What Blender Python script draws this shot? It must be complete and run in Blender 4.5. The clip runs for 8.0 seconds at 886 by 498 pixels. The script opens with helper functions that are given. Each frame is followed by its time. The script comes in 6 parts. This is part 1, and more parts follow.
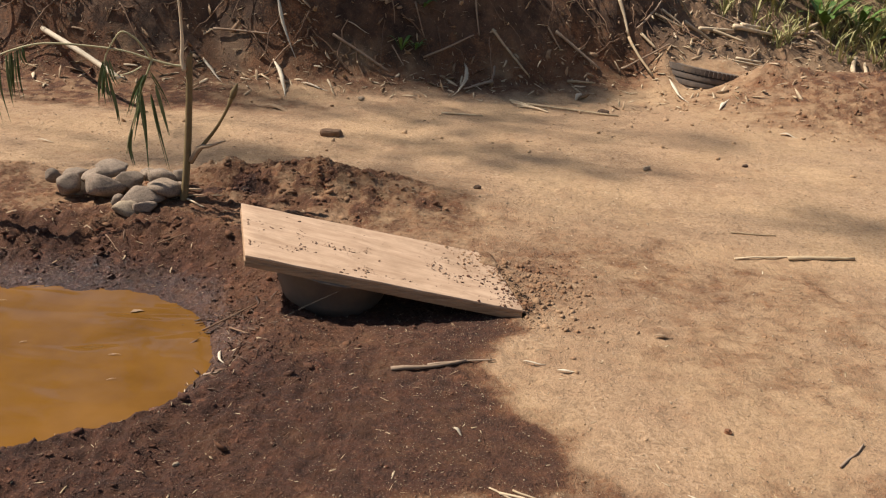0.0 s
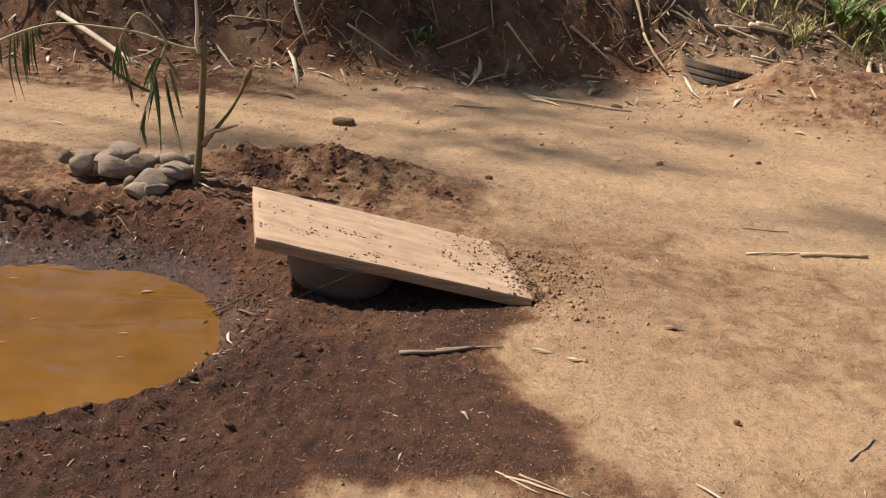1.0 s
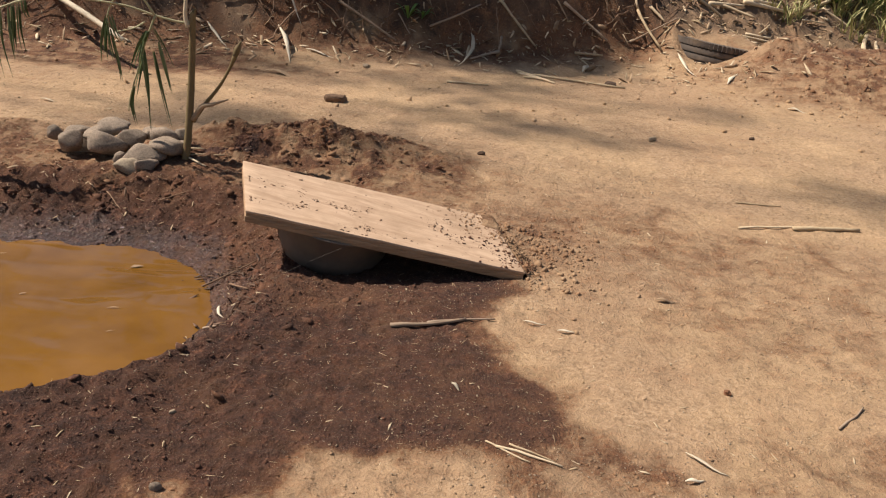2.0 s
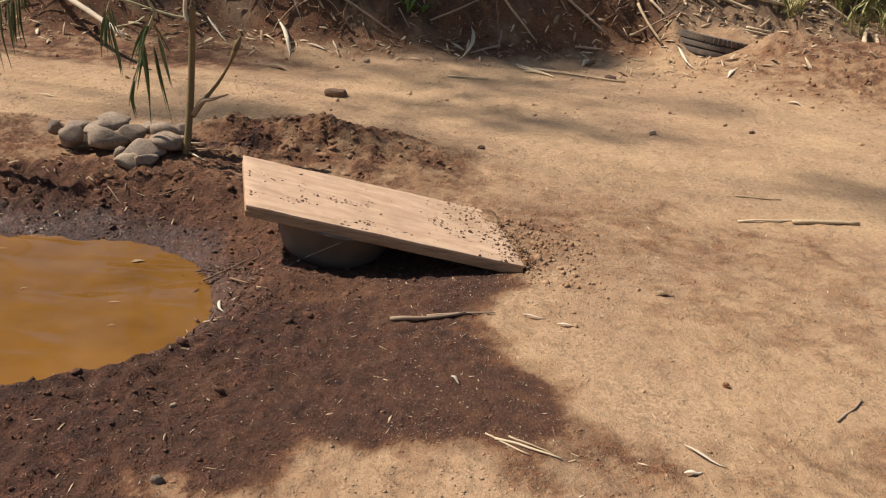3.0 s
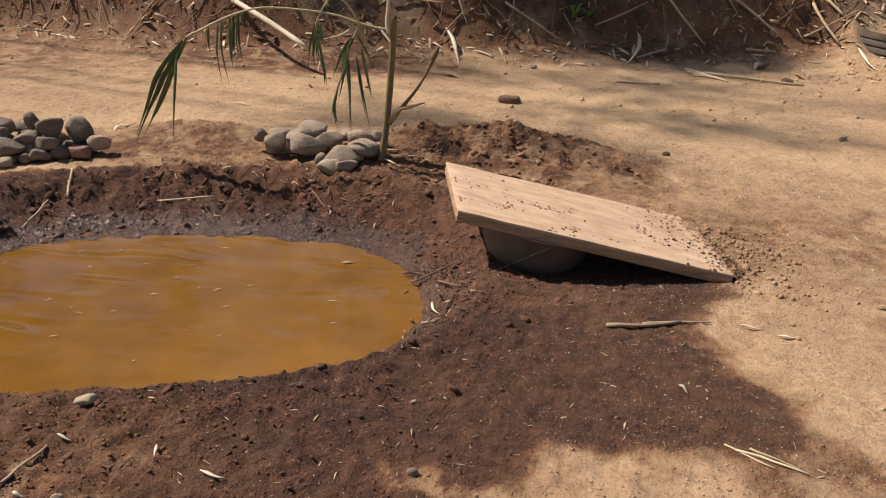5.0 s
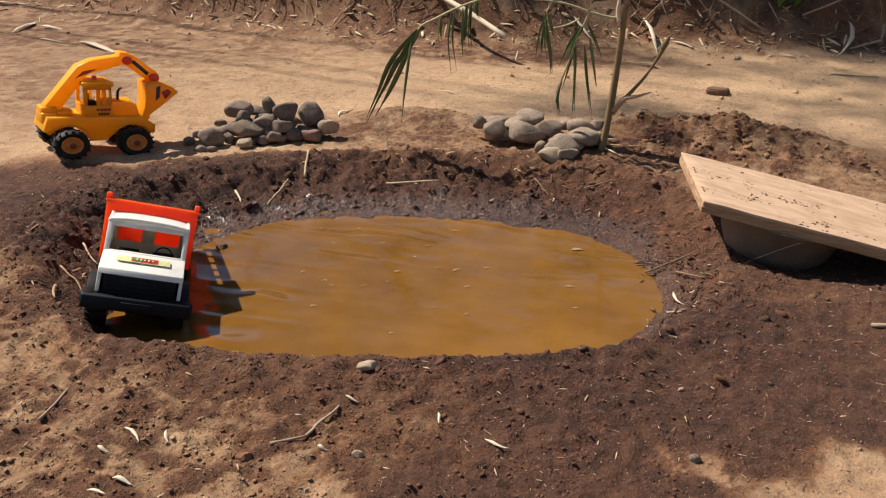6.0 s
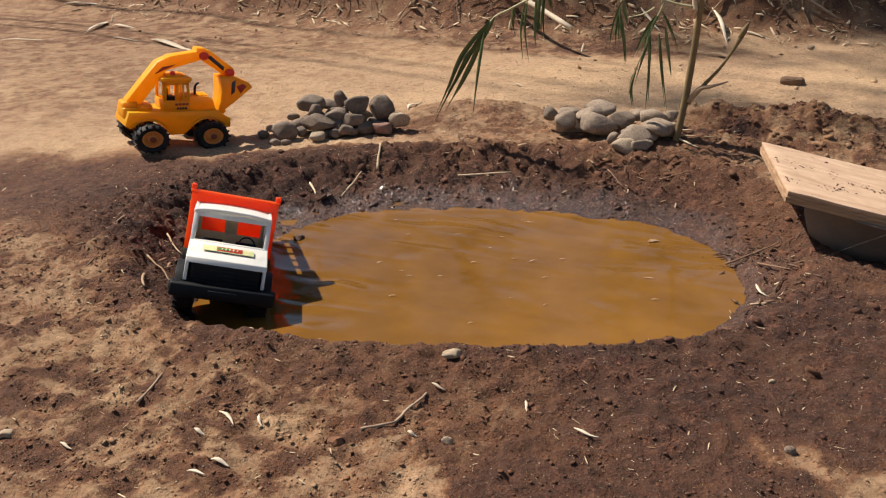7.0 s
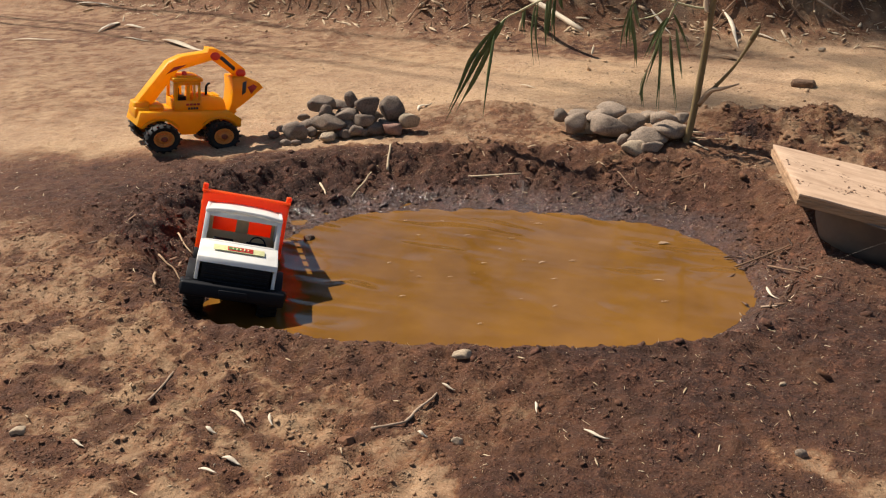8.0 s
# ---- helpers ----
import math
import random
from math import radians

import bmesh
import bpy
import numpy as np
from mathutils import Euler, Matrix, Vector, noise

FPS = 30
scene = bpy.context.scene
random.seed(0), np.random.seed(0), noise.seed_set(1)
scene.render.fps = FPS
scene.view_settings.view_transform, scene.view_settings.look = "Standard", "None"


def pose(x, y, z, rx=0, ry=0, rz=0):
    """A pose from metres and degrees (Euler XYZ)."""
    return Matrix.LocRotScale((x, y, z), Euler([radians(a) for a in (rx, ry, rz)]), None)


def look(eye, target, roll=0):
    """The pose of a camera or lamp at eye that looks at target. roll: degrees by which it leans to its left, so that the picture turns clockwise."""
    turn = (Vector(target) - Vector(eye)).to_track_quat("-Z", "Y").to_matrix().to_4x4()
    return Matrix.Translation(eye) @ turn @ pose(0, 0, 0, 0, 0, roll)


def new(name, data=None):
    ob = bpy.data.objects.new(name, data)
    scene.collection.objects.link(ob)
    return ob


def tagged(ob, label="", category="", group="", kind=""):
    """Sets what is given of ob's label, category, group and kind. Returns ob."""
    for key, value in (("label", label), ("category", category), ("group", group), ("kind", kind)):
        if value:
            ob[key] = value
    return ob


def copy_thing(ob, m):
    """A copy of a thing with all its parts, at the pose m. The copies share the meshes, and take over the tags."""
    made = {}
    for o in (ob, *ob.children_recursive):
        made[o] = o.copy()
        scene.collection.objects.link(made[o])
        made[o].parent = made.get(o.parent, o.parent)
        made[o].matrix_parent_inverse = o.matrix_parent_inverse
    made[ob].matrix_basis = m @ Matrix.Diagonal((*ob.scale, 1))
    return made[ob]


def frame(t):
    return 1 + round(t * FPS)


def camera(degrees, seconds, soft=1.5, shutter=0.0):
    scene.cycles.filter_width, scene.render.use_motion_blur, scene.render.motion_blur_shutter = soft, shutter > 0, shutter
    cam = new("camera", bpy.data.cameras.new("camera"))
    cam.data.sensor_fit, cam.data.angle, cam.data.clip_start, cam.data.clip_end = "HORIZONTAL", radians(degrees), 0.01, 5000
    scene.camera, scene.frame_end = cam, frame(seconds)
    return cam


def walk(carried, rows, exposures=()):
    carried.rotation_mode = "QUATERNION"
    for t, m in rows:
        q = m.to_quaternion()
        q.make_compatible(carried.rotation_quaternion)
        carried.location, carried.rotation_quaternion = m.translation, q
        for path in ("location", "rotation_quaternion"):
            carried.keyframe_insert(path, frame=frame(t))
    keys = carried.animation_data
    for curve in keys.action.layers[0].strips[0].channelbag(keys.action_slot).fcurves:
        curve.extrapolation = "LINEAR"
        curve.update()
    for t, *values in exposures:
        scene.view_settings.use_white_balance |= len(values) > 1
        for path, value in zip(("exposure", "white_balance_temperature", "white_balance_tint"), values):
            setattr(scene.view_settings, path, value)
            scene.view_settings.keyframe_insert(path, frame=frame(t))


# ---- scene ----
cam = camera(55.1, 8.0, soft=1.2)
PATH = [
    (0, (0.096, 0.158, 0.701), (0.017, 2.022, -0.02), 3.3),
    (0.5, (0.092, 0.155, 0.697), (0.0, 2.02, -0.019), 3.6),
    (1, (0.094, 0.154, 0.681), (-0.005, 2.014, -0.048), 4.3),
    (1.5, (0.098, 0.157, 0.669), (-0.005, 2.008, -0.08), 4.3),
    (2, (0.103, 0.154, 0.664), (0.019, 1.999, -0.103), 4.3),
    (3.5, (0.106, 0.15, 0.664), (0.019, 1.99, -0.115), 4.1),
    (4, (0.103, 0.15, 0.661), (0.015, 1.992, -0.115), 4.2),
    (4.5, (0.055, 0.142, 0.66), (-0.128, 1.973, -0.123), 3.2),
    (5, (-0.043, 0.107, 0.67), (-0.421, 1.908, -0.114), 1.6),
    (5.2, (-0.09, 0.079, 0.671), (-0.548, 1.86, -0.115), 1.7),
    (6.5, (-0.241, 0.019, 0.657), (-1.017, 1.676, -0.151), -1.5),
    (7, (-0.251, 0.003, 0.656), (-1.059, 1.643, -0.154), -1.6),
    (7.5, (-0.255, 0.001, 0.659), (-1.071, 1.635, -0.156), -1.7),
    (8, (-0.254, -0.001, 0.656), (-1.079, 1.633, -0.151), -1.5),
]
walk(cam, [(t, look(eye, target, roll)) for t, eye, target, roll in PATH],
     [(0, 0.47), (4.3, 0.47), (6.4, 0.60), (8, 0.60)])

# ---- sun and sky ----
SUN_EL, SUN_AZ = radians(53), radians(-84)   # height, and bearing clockwise from +y
world = bpy.data.worlds.new("world")
scene.world = world
world.use_nodes = True
wn = world.node_tree
sky = wn.nodes.new("ShaderNodeTexSky")
sky.sky_type, sky.sun_disc = "NISHITA", False
sky.sun_elevation, sky.sun_rotation = SUN_EL, SUN_AZ
wn.links.new(sky.outputs[0], wn.nodes["Background"].inputs[0])
wn.nodes["Background"].inputs[1].default_value = 0.062
sun = new("sun", bpy.data.lights.new("sun", "SUN"))
sun.data.energy, sun.data.angle, sun.data.color = 5.0, radians(0.53), (1.0, 0.92, 0.83)
toward = Vector((math.sin(SUN_AZ) * math.cos(SUN_EL), math.cos(SUN_AZ) * math.cos(SUN_EL), math.sin(SUN_EL)))
sun.matrix_world = look(toward * 20, (0, 0, 0))


# ---- number noise for the ground ----
def perlin(x, y, seed=0):
    """Gradient noise on arrays, about -0.7 to 0.7."""
    xi, yi = np.floor(x).astype(np.int64), np.floor(y).astype(np.int64)
    xf, yf = x - xi, y - yi

    def corner(dx, dy):
        h = ((xi + dx) * 374761393 + (yi + dy) * 668265263 + seed * 974711) & 0xFFFFFFFF
        h = ((h ^ (h >> 13)) * 1274126177) & 0xFFFFFFFF
        a = (h ^ (h >> 16)).astype(np.float64) * (2 * np.pi / 4294967296.0)
        return np.cos(a) * (xf - dx) + np.sin(a) * (yf - dy)

    u, v = xf ** 3 * (xf * (xf * 6 - 15) + 10), yf ** 3 * (yf * (yf * 6 - 15) + 10)
    low = corner(0, 0) * (1 - u) + corner(1, 0) * u
    high = corner(0, 1) * (1 - u) + corner(1, 1) * u
    return low * (1 - v) + high * v


def fbm(x, y, size, octaves=4, gain=0.5, seed=0):
    total, amp, f = 0.0, 1.0, 1.0 / size
    for k in range(octaves):
        total = total + amp * perlin(x * f, y * f, seed + k)
        amp, f = amp * gain, f * 2.03
    return total


def smooth(a, b, v):
    t = np.clip((v - a) / (b - a), 0, 1)
    return t * t * (3 - 2 * t)


# ---- shape of the ground ----
WATER_Z = -0.065
POOL, POOL_TURN, POOL_A, POOL_B = (-0.852, 1.400), radians(17), 0.488, 0.335


def pool_distance(x, y):
    """Rough metres outside the water's edge, and the bearing round the pool."""
    dx, dy = x - POOL[0], y - POOL[1]
    u = dx * math.cos(POOL_TURN) + dy * math.sin(POOL_TURN)
    v = -dx * math.sin(POOL_TURN) + dy * math.cos(POOL_TURN)
    r = (np.abs(u / POOL_A) ** 2.4 + np.abs(v / POOL_B) ** 2.4) ** (1 / 2.4) + 1e-6
    rad = np.sqrt(u * u + v * v)
    d = rad - rad / r
    th = np.arctan2(v / POOL_B, u / POOL_A)
    return d + 0.013 * fbm(x, y, 0.13, 3, seed=40), th


FOOT_X = [-60, -4.0, -1.8, -0.34, 0.41, 0.94, 1.5, 2.4, 60]
FOOT_Y = [3.9, 3.68, 3.46, 3.84, 4.10, 4.25, 4.5, 4.9, 6.0]


def heap(x, y, cx, cy, rx, ry, h, turn=0.0, sharp=1.6):
    dx, dy = x - cx, y - cy
    u = (dx * math.cos(turn) + dy * math.sin(turn)) / rx
    v = (-dx * math.sin(turn) + dy * math.cos(turn)) / ry
    return h * np.exp(-(u * u + v * v) ** (sharp / 2))


def ground_height(x, y):
    x, y = np.asarray(x, float), np.asarray(y, float)
    near = np.exp(-((x + 0.4) ** 2 + (y - 2) ** 2) / 40)
    trodden = np.exp(-((((x + 1.1) / 1.1) ** 2 + ((y - 0.75) / 0.5) ** 2) ** 2))
    z = 0.012 * fbm(x, y, 0.9, 3, seed=3) + 0.0045 * fbm(x, y, 0.12, 4, 0.6, seed=9) * near + trodden * (0.002 * fbm(x, y, 0.09, 3, 0.6, seed=11) + 0.008 * fbm(x, y, 0.026, 3, 0.65, seed=12))
    d, th = pool_distance(x, y)
    back, right = np.sin(th), np.cos(th)
    width = 0.13 + 0.10 * np.clip(back, 0, 1) - 0.045 * np.clip(-back, 0, 1) + 0.08 * np.clip(-right, 0, 1)
    steep = 0.8 + 1.0 * np.clip(back, 0, 1) + 0.9 * np.clip(-right, 0, 1)
    inside = smooth(-0.22, 0.0, d)
    part_up = np.clip(d / width, 0, 1)
    bank = WATER_Z - 0.07 * (1 - inside) + (0 - WATER_Z) * (0.3 * part_up + 0.7 * part_up ** steep)
    k = smooth(0.9, 1.25, d / width)
    rough = (0.007 + 0.011 * np.clip(0.3 + back - 0.6 * right, 0, 1)) * fbm(x, y, 0.055, 5, 0.7, seed=21) * (0.06 + 0.94 * smooth(0.015, 0.11, d)) * (d > -0.05) * (1 - smooth(0.2, 0.42, d))
    rough = rough + 0.007 * fbm(x, y, 0.024, 3, 0.6, seed=27) * smooth(0.0, 0.04, d) * (1 - 0.7 * smooth(0.3, 0.7, d)) * near
    rough = rough + 0.016 * fbm(x, y, 0.06, 4, 0.65, seed=29) * smooth(0.0, 0.05, d) * np.exp(-((((x + 1.50) / 0.28) ** 2 + ((y - 1.30) / 0.26) ** 2) ** 2))
    rough = rough + 0.014 * (0.4 + fbm(x, y, 0.05, 4, 0.65, seed=37)) * np.exp(-((x + 0.33) / 0.08) ** 2 - ((y - 1.50) / 0.15) ** 2) * smooth(0.0, 0.04, d)
    lip = 0.012 * np.exp(-((d - width * 1.1) / 0.06) ** 2)
    z = bank * (1 - k) + z * k + rough + lip
    # heaps of loose earth
    lumps = 1 + 0.30 * fbm(x, y, 0.09, 4, 0.6, seed=31)
    z = z + (lumps + 0.3 * fbm(x, y, 0.05, 3, seed=35)) * heap(x, y, -0.34, 2.28, 0.31, 0.17, 0.086, 0.05, 2.0)
    z = z + lumps * heap(x, y, -1.22, 2.22, 0.22, 0.12, 0.05, 0.25)
    z = z + lumps * heap(x, y, -0.62, 2.15, 0.16, 0.12, 0.025)
    z = z + heap(x, y, -0.56, 2.26, 0.13, 0.045, 0.034, -0.45, 3) - heap(x, y, -0.45, 2.17, 0.11, 0.05, 0.02, -0.45)
    soft_lumps = 1 + 0.10 * fbm(x, y, 0.12, 5, 0.6, seed=33)
    z = z + soft_lumps * heap(x, y, 2.0, 3.98, 0.85, 0.46, 0.19, 0.12, 2.6)
    z = z + heap(x, y, 0.12, 1.82, 0.16, 0.14, 0.020) - heap(x, y, -0.13, 1.66, 0.22, 0.12, 0.026, 0.1, 3) - heap(x, y, -1.20, 1.03, 0.13, 0.085, 0.040, -0.9, 3)
    z = z + heap(x, y, -1.90, 1.61, 0.13, 0.12, 0.013, 0.0, 3)
    z = z + heap(x, y, 1.12, 4.36, 0.21, 0.21, 0.128, 0.0, 4) + soft_lumps * heap(x, y, 1.34, 4.04, 0.15, 0.16, 0.10) + soft_lumps * heap(x, y, 0.90, 4.22, 0.08, 0.12, 0.08)
    # the cut bank behind
    f = y - np.interp(x, FOOT_X, FOOT_Y) - 0.10 * fbm(x, y, 0.6, 3, seed=50)
    soft = smooth(0.7, 1.3, x)
    face = smooth(-0.05, 0.42, f) * 0.62 + smooth(-0.3, 0.05, f) * 0.05
    slope = smooth(-0.1, 1.6, f) * 0.62
    z = z + face * (1 - soft) + slope * soft + smooth(0.4, 3.0, f) * 0.4
    z = z + smooth(0.0, 0.25, f) * (0.05 * fbm(x, y, 0.22, 5, 0.6, seed=60))
    return z


WET = [(0.24, 1.70), (0.16, 1.55), (0.11, 1.43), (0.18, 1.31), (0.25, 1.23), (0.30, 1.15), (0.27, 1.09), (0.13, 1.055), (-0.10, 1.03),
       (-0.13, 0.94), (-0.22, 0.84), (-0.60, 0.66), (-0.72, 0.82), (-0.99, 0.80), (-1.2, 0.92), (-1.38, 1.0), (-1.57, 1.12), (-1.9, 1.25),
       (-2.0, 1.46), (-1.66, 1.66), (-1.30, 1.90), (-0.89, 2.06), (-0.62, 2.06), (-0.40, 1.95), (-0.2, 1.78)]


SANDY = [(-0.632, 0.727, 0.055, 0.050), (-0.827, 0.752, 0.050, 0.032), (-0.241, 0.934, 0.060, 0.030), (-1.215, 0.807, 0.080, 0.055)]


def wet_and_shade(x, y):
    """1 in the soaked earth round the pool, 0 on dry ground; some shade is painted in too."""
    x = x + 0.05 * fbm(x, y, 0.16, 4, 0.6, seed=70)
    y = y + 0.05 * fbm(x, y, 0.16, 4, 0.6, seed=75)
    best, inside = np.full(np.shape(x), 1e9), np.zeros(np.shape(x), bool)
    for (ax, ay), (bx, by) in zip(WET, WET[1:] + WET[:1]):
        ex, ey = bx - ax, by - ay
        t = np.clip(((x - ax) * ex + (y - ay) * ey) / (ex * ex + ey * ey), 0, 1)
        best = np.minimum(best, (x - ax - t * ex) ** 2 + (y - ay - t * ey) ** 2)
        inside ^= ((ay > y) != (by > y)) & (x < ax + (y - ay) * ex / (ey if ey else 1e-9))
    d = np.sqrt(best) * np.where(inside, -1, 1)
    shore, _ = pool_distance(x, y)
    core = (1 - smooth(-0.045, 0.035, d)) * (0.82 + 0.08 * (1 - smooth(0.05, 0.30, shore)))
    patch = smooth(-0.16, 0.22, 0.8 * fbm(x, y, 0.075, 5, 0.75, seed=80) + 0.45 * fbm(x, y, 0.36, 3, seed=82))
    damp = 0.70 * np.exp(-((((x + 1.15) / 1.05) ** 2 + ((y - 0.85) / 0.62) ** 2) ** 2)) * (0.52 + 0.48 * patch)
    damp = np.maximum(damp, 0.74 * np.exp(-((((x + 1.75) / 0.62) ** 2 + ((y - 1.30) / 0.26) ** 2) ** 2)))
    # left bank: soaked earth, with the steep cut's shade painted in as well
    core = np.maximum(core, 1.0 * np.exp(-((((x + 1.52) / 0.30) ** 2 + ((y - 1.27) / 0.24) ** 2) ** 2)))
    core = np.maximum(core, 1.0 * np.exp(-((((x + 1.48) / 0.22) ** 2 + ((y - 1.53) / 0.16) ** 2) ** 2)))
    # the -0.49, 2.17 spot paints the shade in the hollow by the mound
    # the -1.5, 3.4 zone: brown bank soil, with the slope's shade painted in
    # the 0.75, 1.62 zone darkens the soil to shape the lit patch beside it
    for cx, cy, rx, ry, k in ((-0.30, 2.20, 0.46, 0.30, 0.56), (-1.5, 3.4, 0.9, 0.25, 0.6), (0.38, 2.0, 0.28, 0.25, 0.30), (-1.0, 2.10, 0.75, 0.20, 0.46), (0.12, 1.86, 0.34, 0.26, 0.36), (1.9, 3.85, 0.95, 0.55, 0.50), (-3.6, 3.1, 1.9, 0.95, 0.46), (-2.9, 2.1, 1.0, 0.6, 0.36), (-0.45, 0.78, 0.5, 0.2, 0.6), (0.75, 1.62, 0.55, 0.35, 0.24), (0.72, 1.02, 0.34, 0.22, 0.30), (0.27, 1.06, 0.13, 0.10, 0.42), (0.17, 1.22, 0.12, 0.10, 0.45), (-0.49, 2.17, 0.12, 0.05, 1.05), (0.55, 1.88, 0.50, 0.20, 0.30)):
        damp = np.maximum(damp, k * np.exp(-((((x - cx) / rx) ** 2 + ((y - cy) / ry) ** 2) ** 2)) * (0.7 + 0.5 * patch))
    core = core * (1 + 0.20 * fbm(x, y, 0.32, 4, 0.6, seed=88)) * (1 - 0.20 * smooth(1.78, 1.98, y))
    core = core * (1 - 0.30 * np.exp(-((((x + 0.80) / 0.28) ** 2 + ((y - 0.87) / 0.17) ** 2) ** 2)))
    core = core * (1 - 0.26 * np.exp(-((x + 0.36) / 0.15) ** 2 - ((y - 1.74) / 0.20) ** 2) - 0.22 * np.exp(-((x + 0.10) / 0.26) ** 2 - ((y - 1.47) / 0.10) ** 2))
    for cx, cy, rx, ry in SANDY:
        dry = np.exp(-((((x - cx) / rx) ** 2 + ((y - cy) / ry) ** 2) ** 2)) * (0.15 + 0.55 * patch)
        core, damp = core * (1 - np.clip(dry, 0, 0.8)), damp * (1 - np.clip(dry, 0, 0.8))
    # shade along the bank's foot, painted in as a darker damp band
    f = y - np.interp(x, FOOT_X, FOOT_Y) + 0.12 * fbm(x, y, 0.3, 3, seed=86)
    damp = np.maximum(damp, 0.5 * smooth(-0.26, -0.04, f) * (1 - smooth(0.0, 0.15, f)) * (1 - smooth(0.7, 1.1, x)))
    stains = 0.09 * smooth(0.0, 0.4, fbm(x, y, 0.33, 6, 0.72, seed=85))
    return np.maximum(np.maximum(core, damp), stains)


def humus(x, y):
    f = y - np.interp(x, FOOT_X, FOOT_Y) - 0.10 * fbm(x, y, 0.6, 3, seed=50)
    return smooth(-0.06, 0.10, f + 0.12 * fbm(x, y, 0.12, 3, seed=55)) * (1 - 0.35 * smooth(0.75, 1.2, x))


def mud(x, y):
    """1 in the slime at the waterline, widest along the far shore."""
    d, th = pool_distance(x, y)
    wide = 0.06 + 0.075 * np.clip(np.sin(th) + 0.1, 0, 1) + 0.05 * np.clip(-np.cos(th), 0, 1)
    return 1 - smooth(0.25, 1.0, d / wide + 0.35 * fbm(x, y, 0.07, 3, seed=44))


SURVEY = {}   # the built sheet's own grid of heights


def ground_at(x, y):
    xs, ys, z = SURVEY["x"], SURVEY["y"], SURVEY["z"]
    i, j = int(np.searchsorted(xs, x)) - 1, int(np.searchsorted(ys, y)) - 1
    u, v = (x - xs[i]) / (xs[i + 1] - xs[i]), (y - ys[j]) / (ys[j + 1] - ys[j])
    return float((z[j, i] * (1 - u) + z[j, i + 1] * u) * (1 - v) + (z[j + 1, i] * (1 - u) + z[j + 1, i + 1] * u) * v)


# ---- materials ----
def material(name, rough=0.8, metal=0.0, spec=0.5):
    m = bpy.data.materials.new(name)
    m.use_nodes = True
    b = m.node_tree.nodes["Principled BSDF"]
    b.inputs["Roughness"].default_value, b.inputs["Metallic"].default_value = rough, metal
    b.inputs["Specular IOR Level"].default_value = spec
    return m, m.node_tree, b


def node(tree, kind, **values):
    n = tree.nodes.new("ShaderNode" + kind)
    for key, value in values.items():
        n.inputs[key.replace("_", " ")].default_value = value
    return n


def noise_node(tree, scale, detail=4.0, rough=0.6, world_space=True):
    co = tree.nodes.new("ShaderNodeNewGeometry" if world_space else "ShaderNodeTexCoord")
    n = node(tree, "TexNoise", Scale=scale, Detail=detail, Roughness=rough)
    tree.links.new(co.outputs["Position" if world_space else "Object"], n.inputs["Vector"])
    return n.outputs["Fac"]


def ramp(tree, fac, stops):
    n = tree.nodes.new("ShaderNodeValToRGB")
    e = n.color_ramp.elements
    while len(e) < len(stops):
        e.new(0.5)
    for item, (p, c) in zip(e, stops):
        item.position, item.color = p, (c if len(c) == 4 else (*c, 1))
    tree.links.new(fac, n.inputs[0])
    return n.outputs[0]


def mix(tree, fac, a, b, blend="MIX"):
    n = tree.nodes.new("ShaderNodeMix")
    n.data_type, n.blend_type = "RGBA", blend
    for sock, v in ((n.inputs[0], fac), (n.inputs[6], a), (n.inputs[7], b)):
        if isinstance(v, bpy.types.NodeSocket):
            tree.links.new(v, sock)
        else:
            sock.default_value = v if isinstance(v, float) else (*v, 1)
    return n.outputs[2]


def maths(tree, op, a, b=0.0, clamp=False):
    n = tree.nodes.new("ShaderNodeMath")
    n.operation, n.use_clamp = op, clamp
    for sock, v in ((n.inputs[0], a), (n.inputs[1], b)):
        if isinstance(v, bpy.types.NodeSocket):
            tree.links.new(v, sock)
        else:
            sock.default_value = v
    return n.outputs[0]


def bump(tree, shader, height, strength=0.5, distance=0.01):
    n = node(tree, "Bump", Strength=strength, Distance=distance)
    tree.links.new(height, n.inputs["Height"])
    tree.links.new(n.outputs[0], shader.inputs["Normal"])
    return n


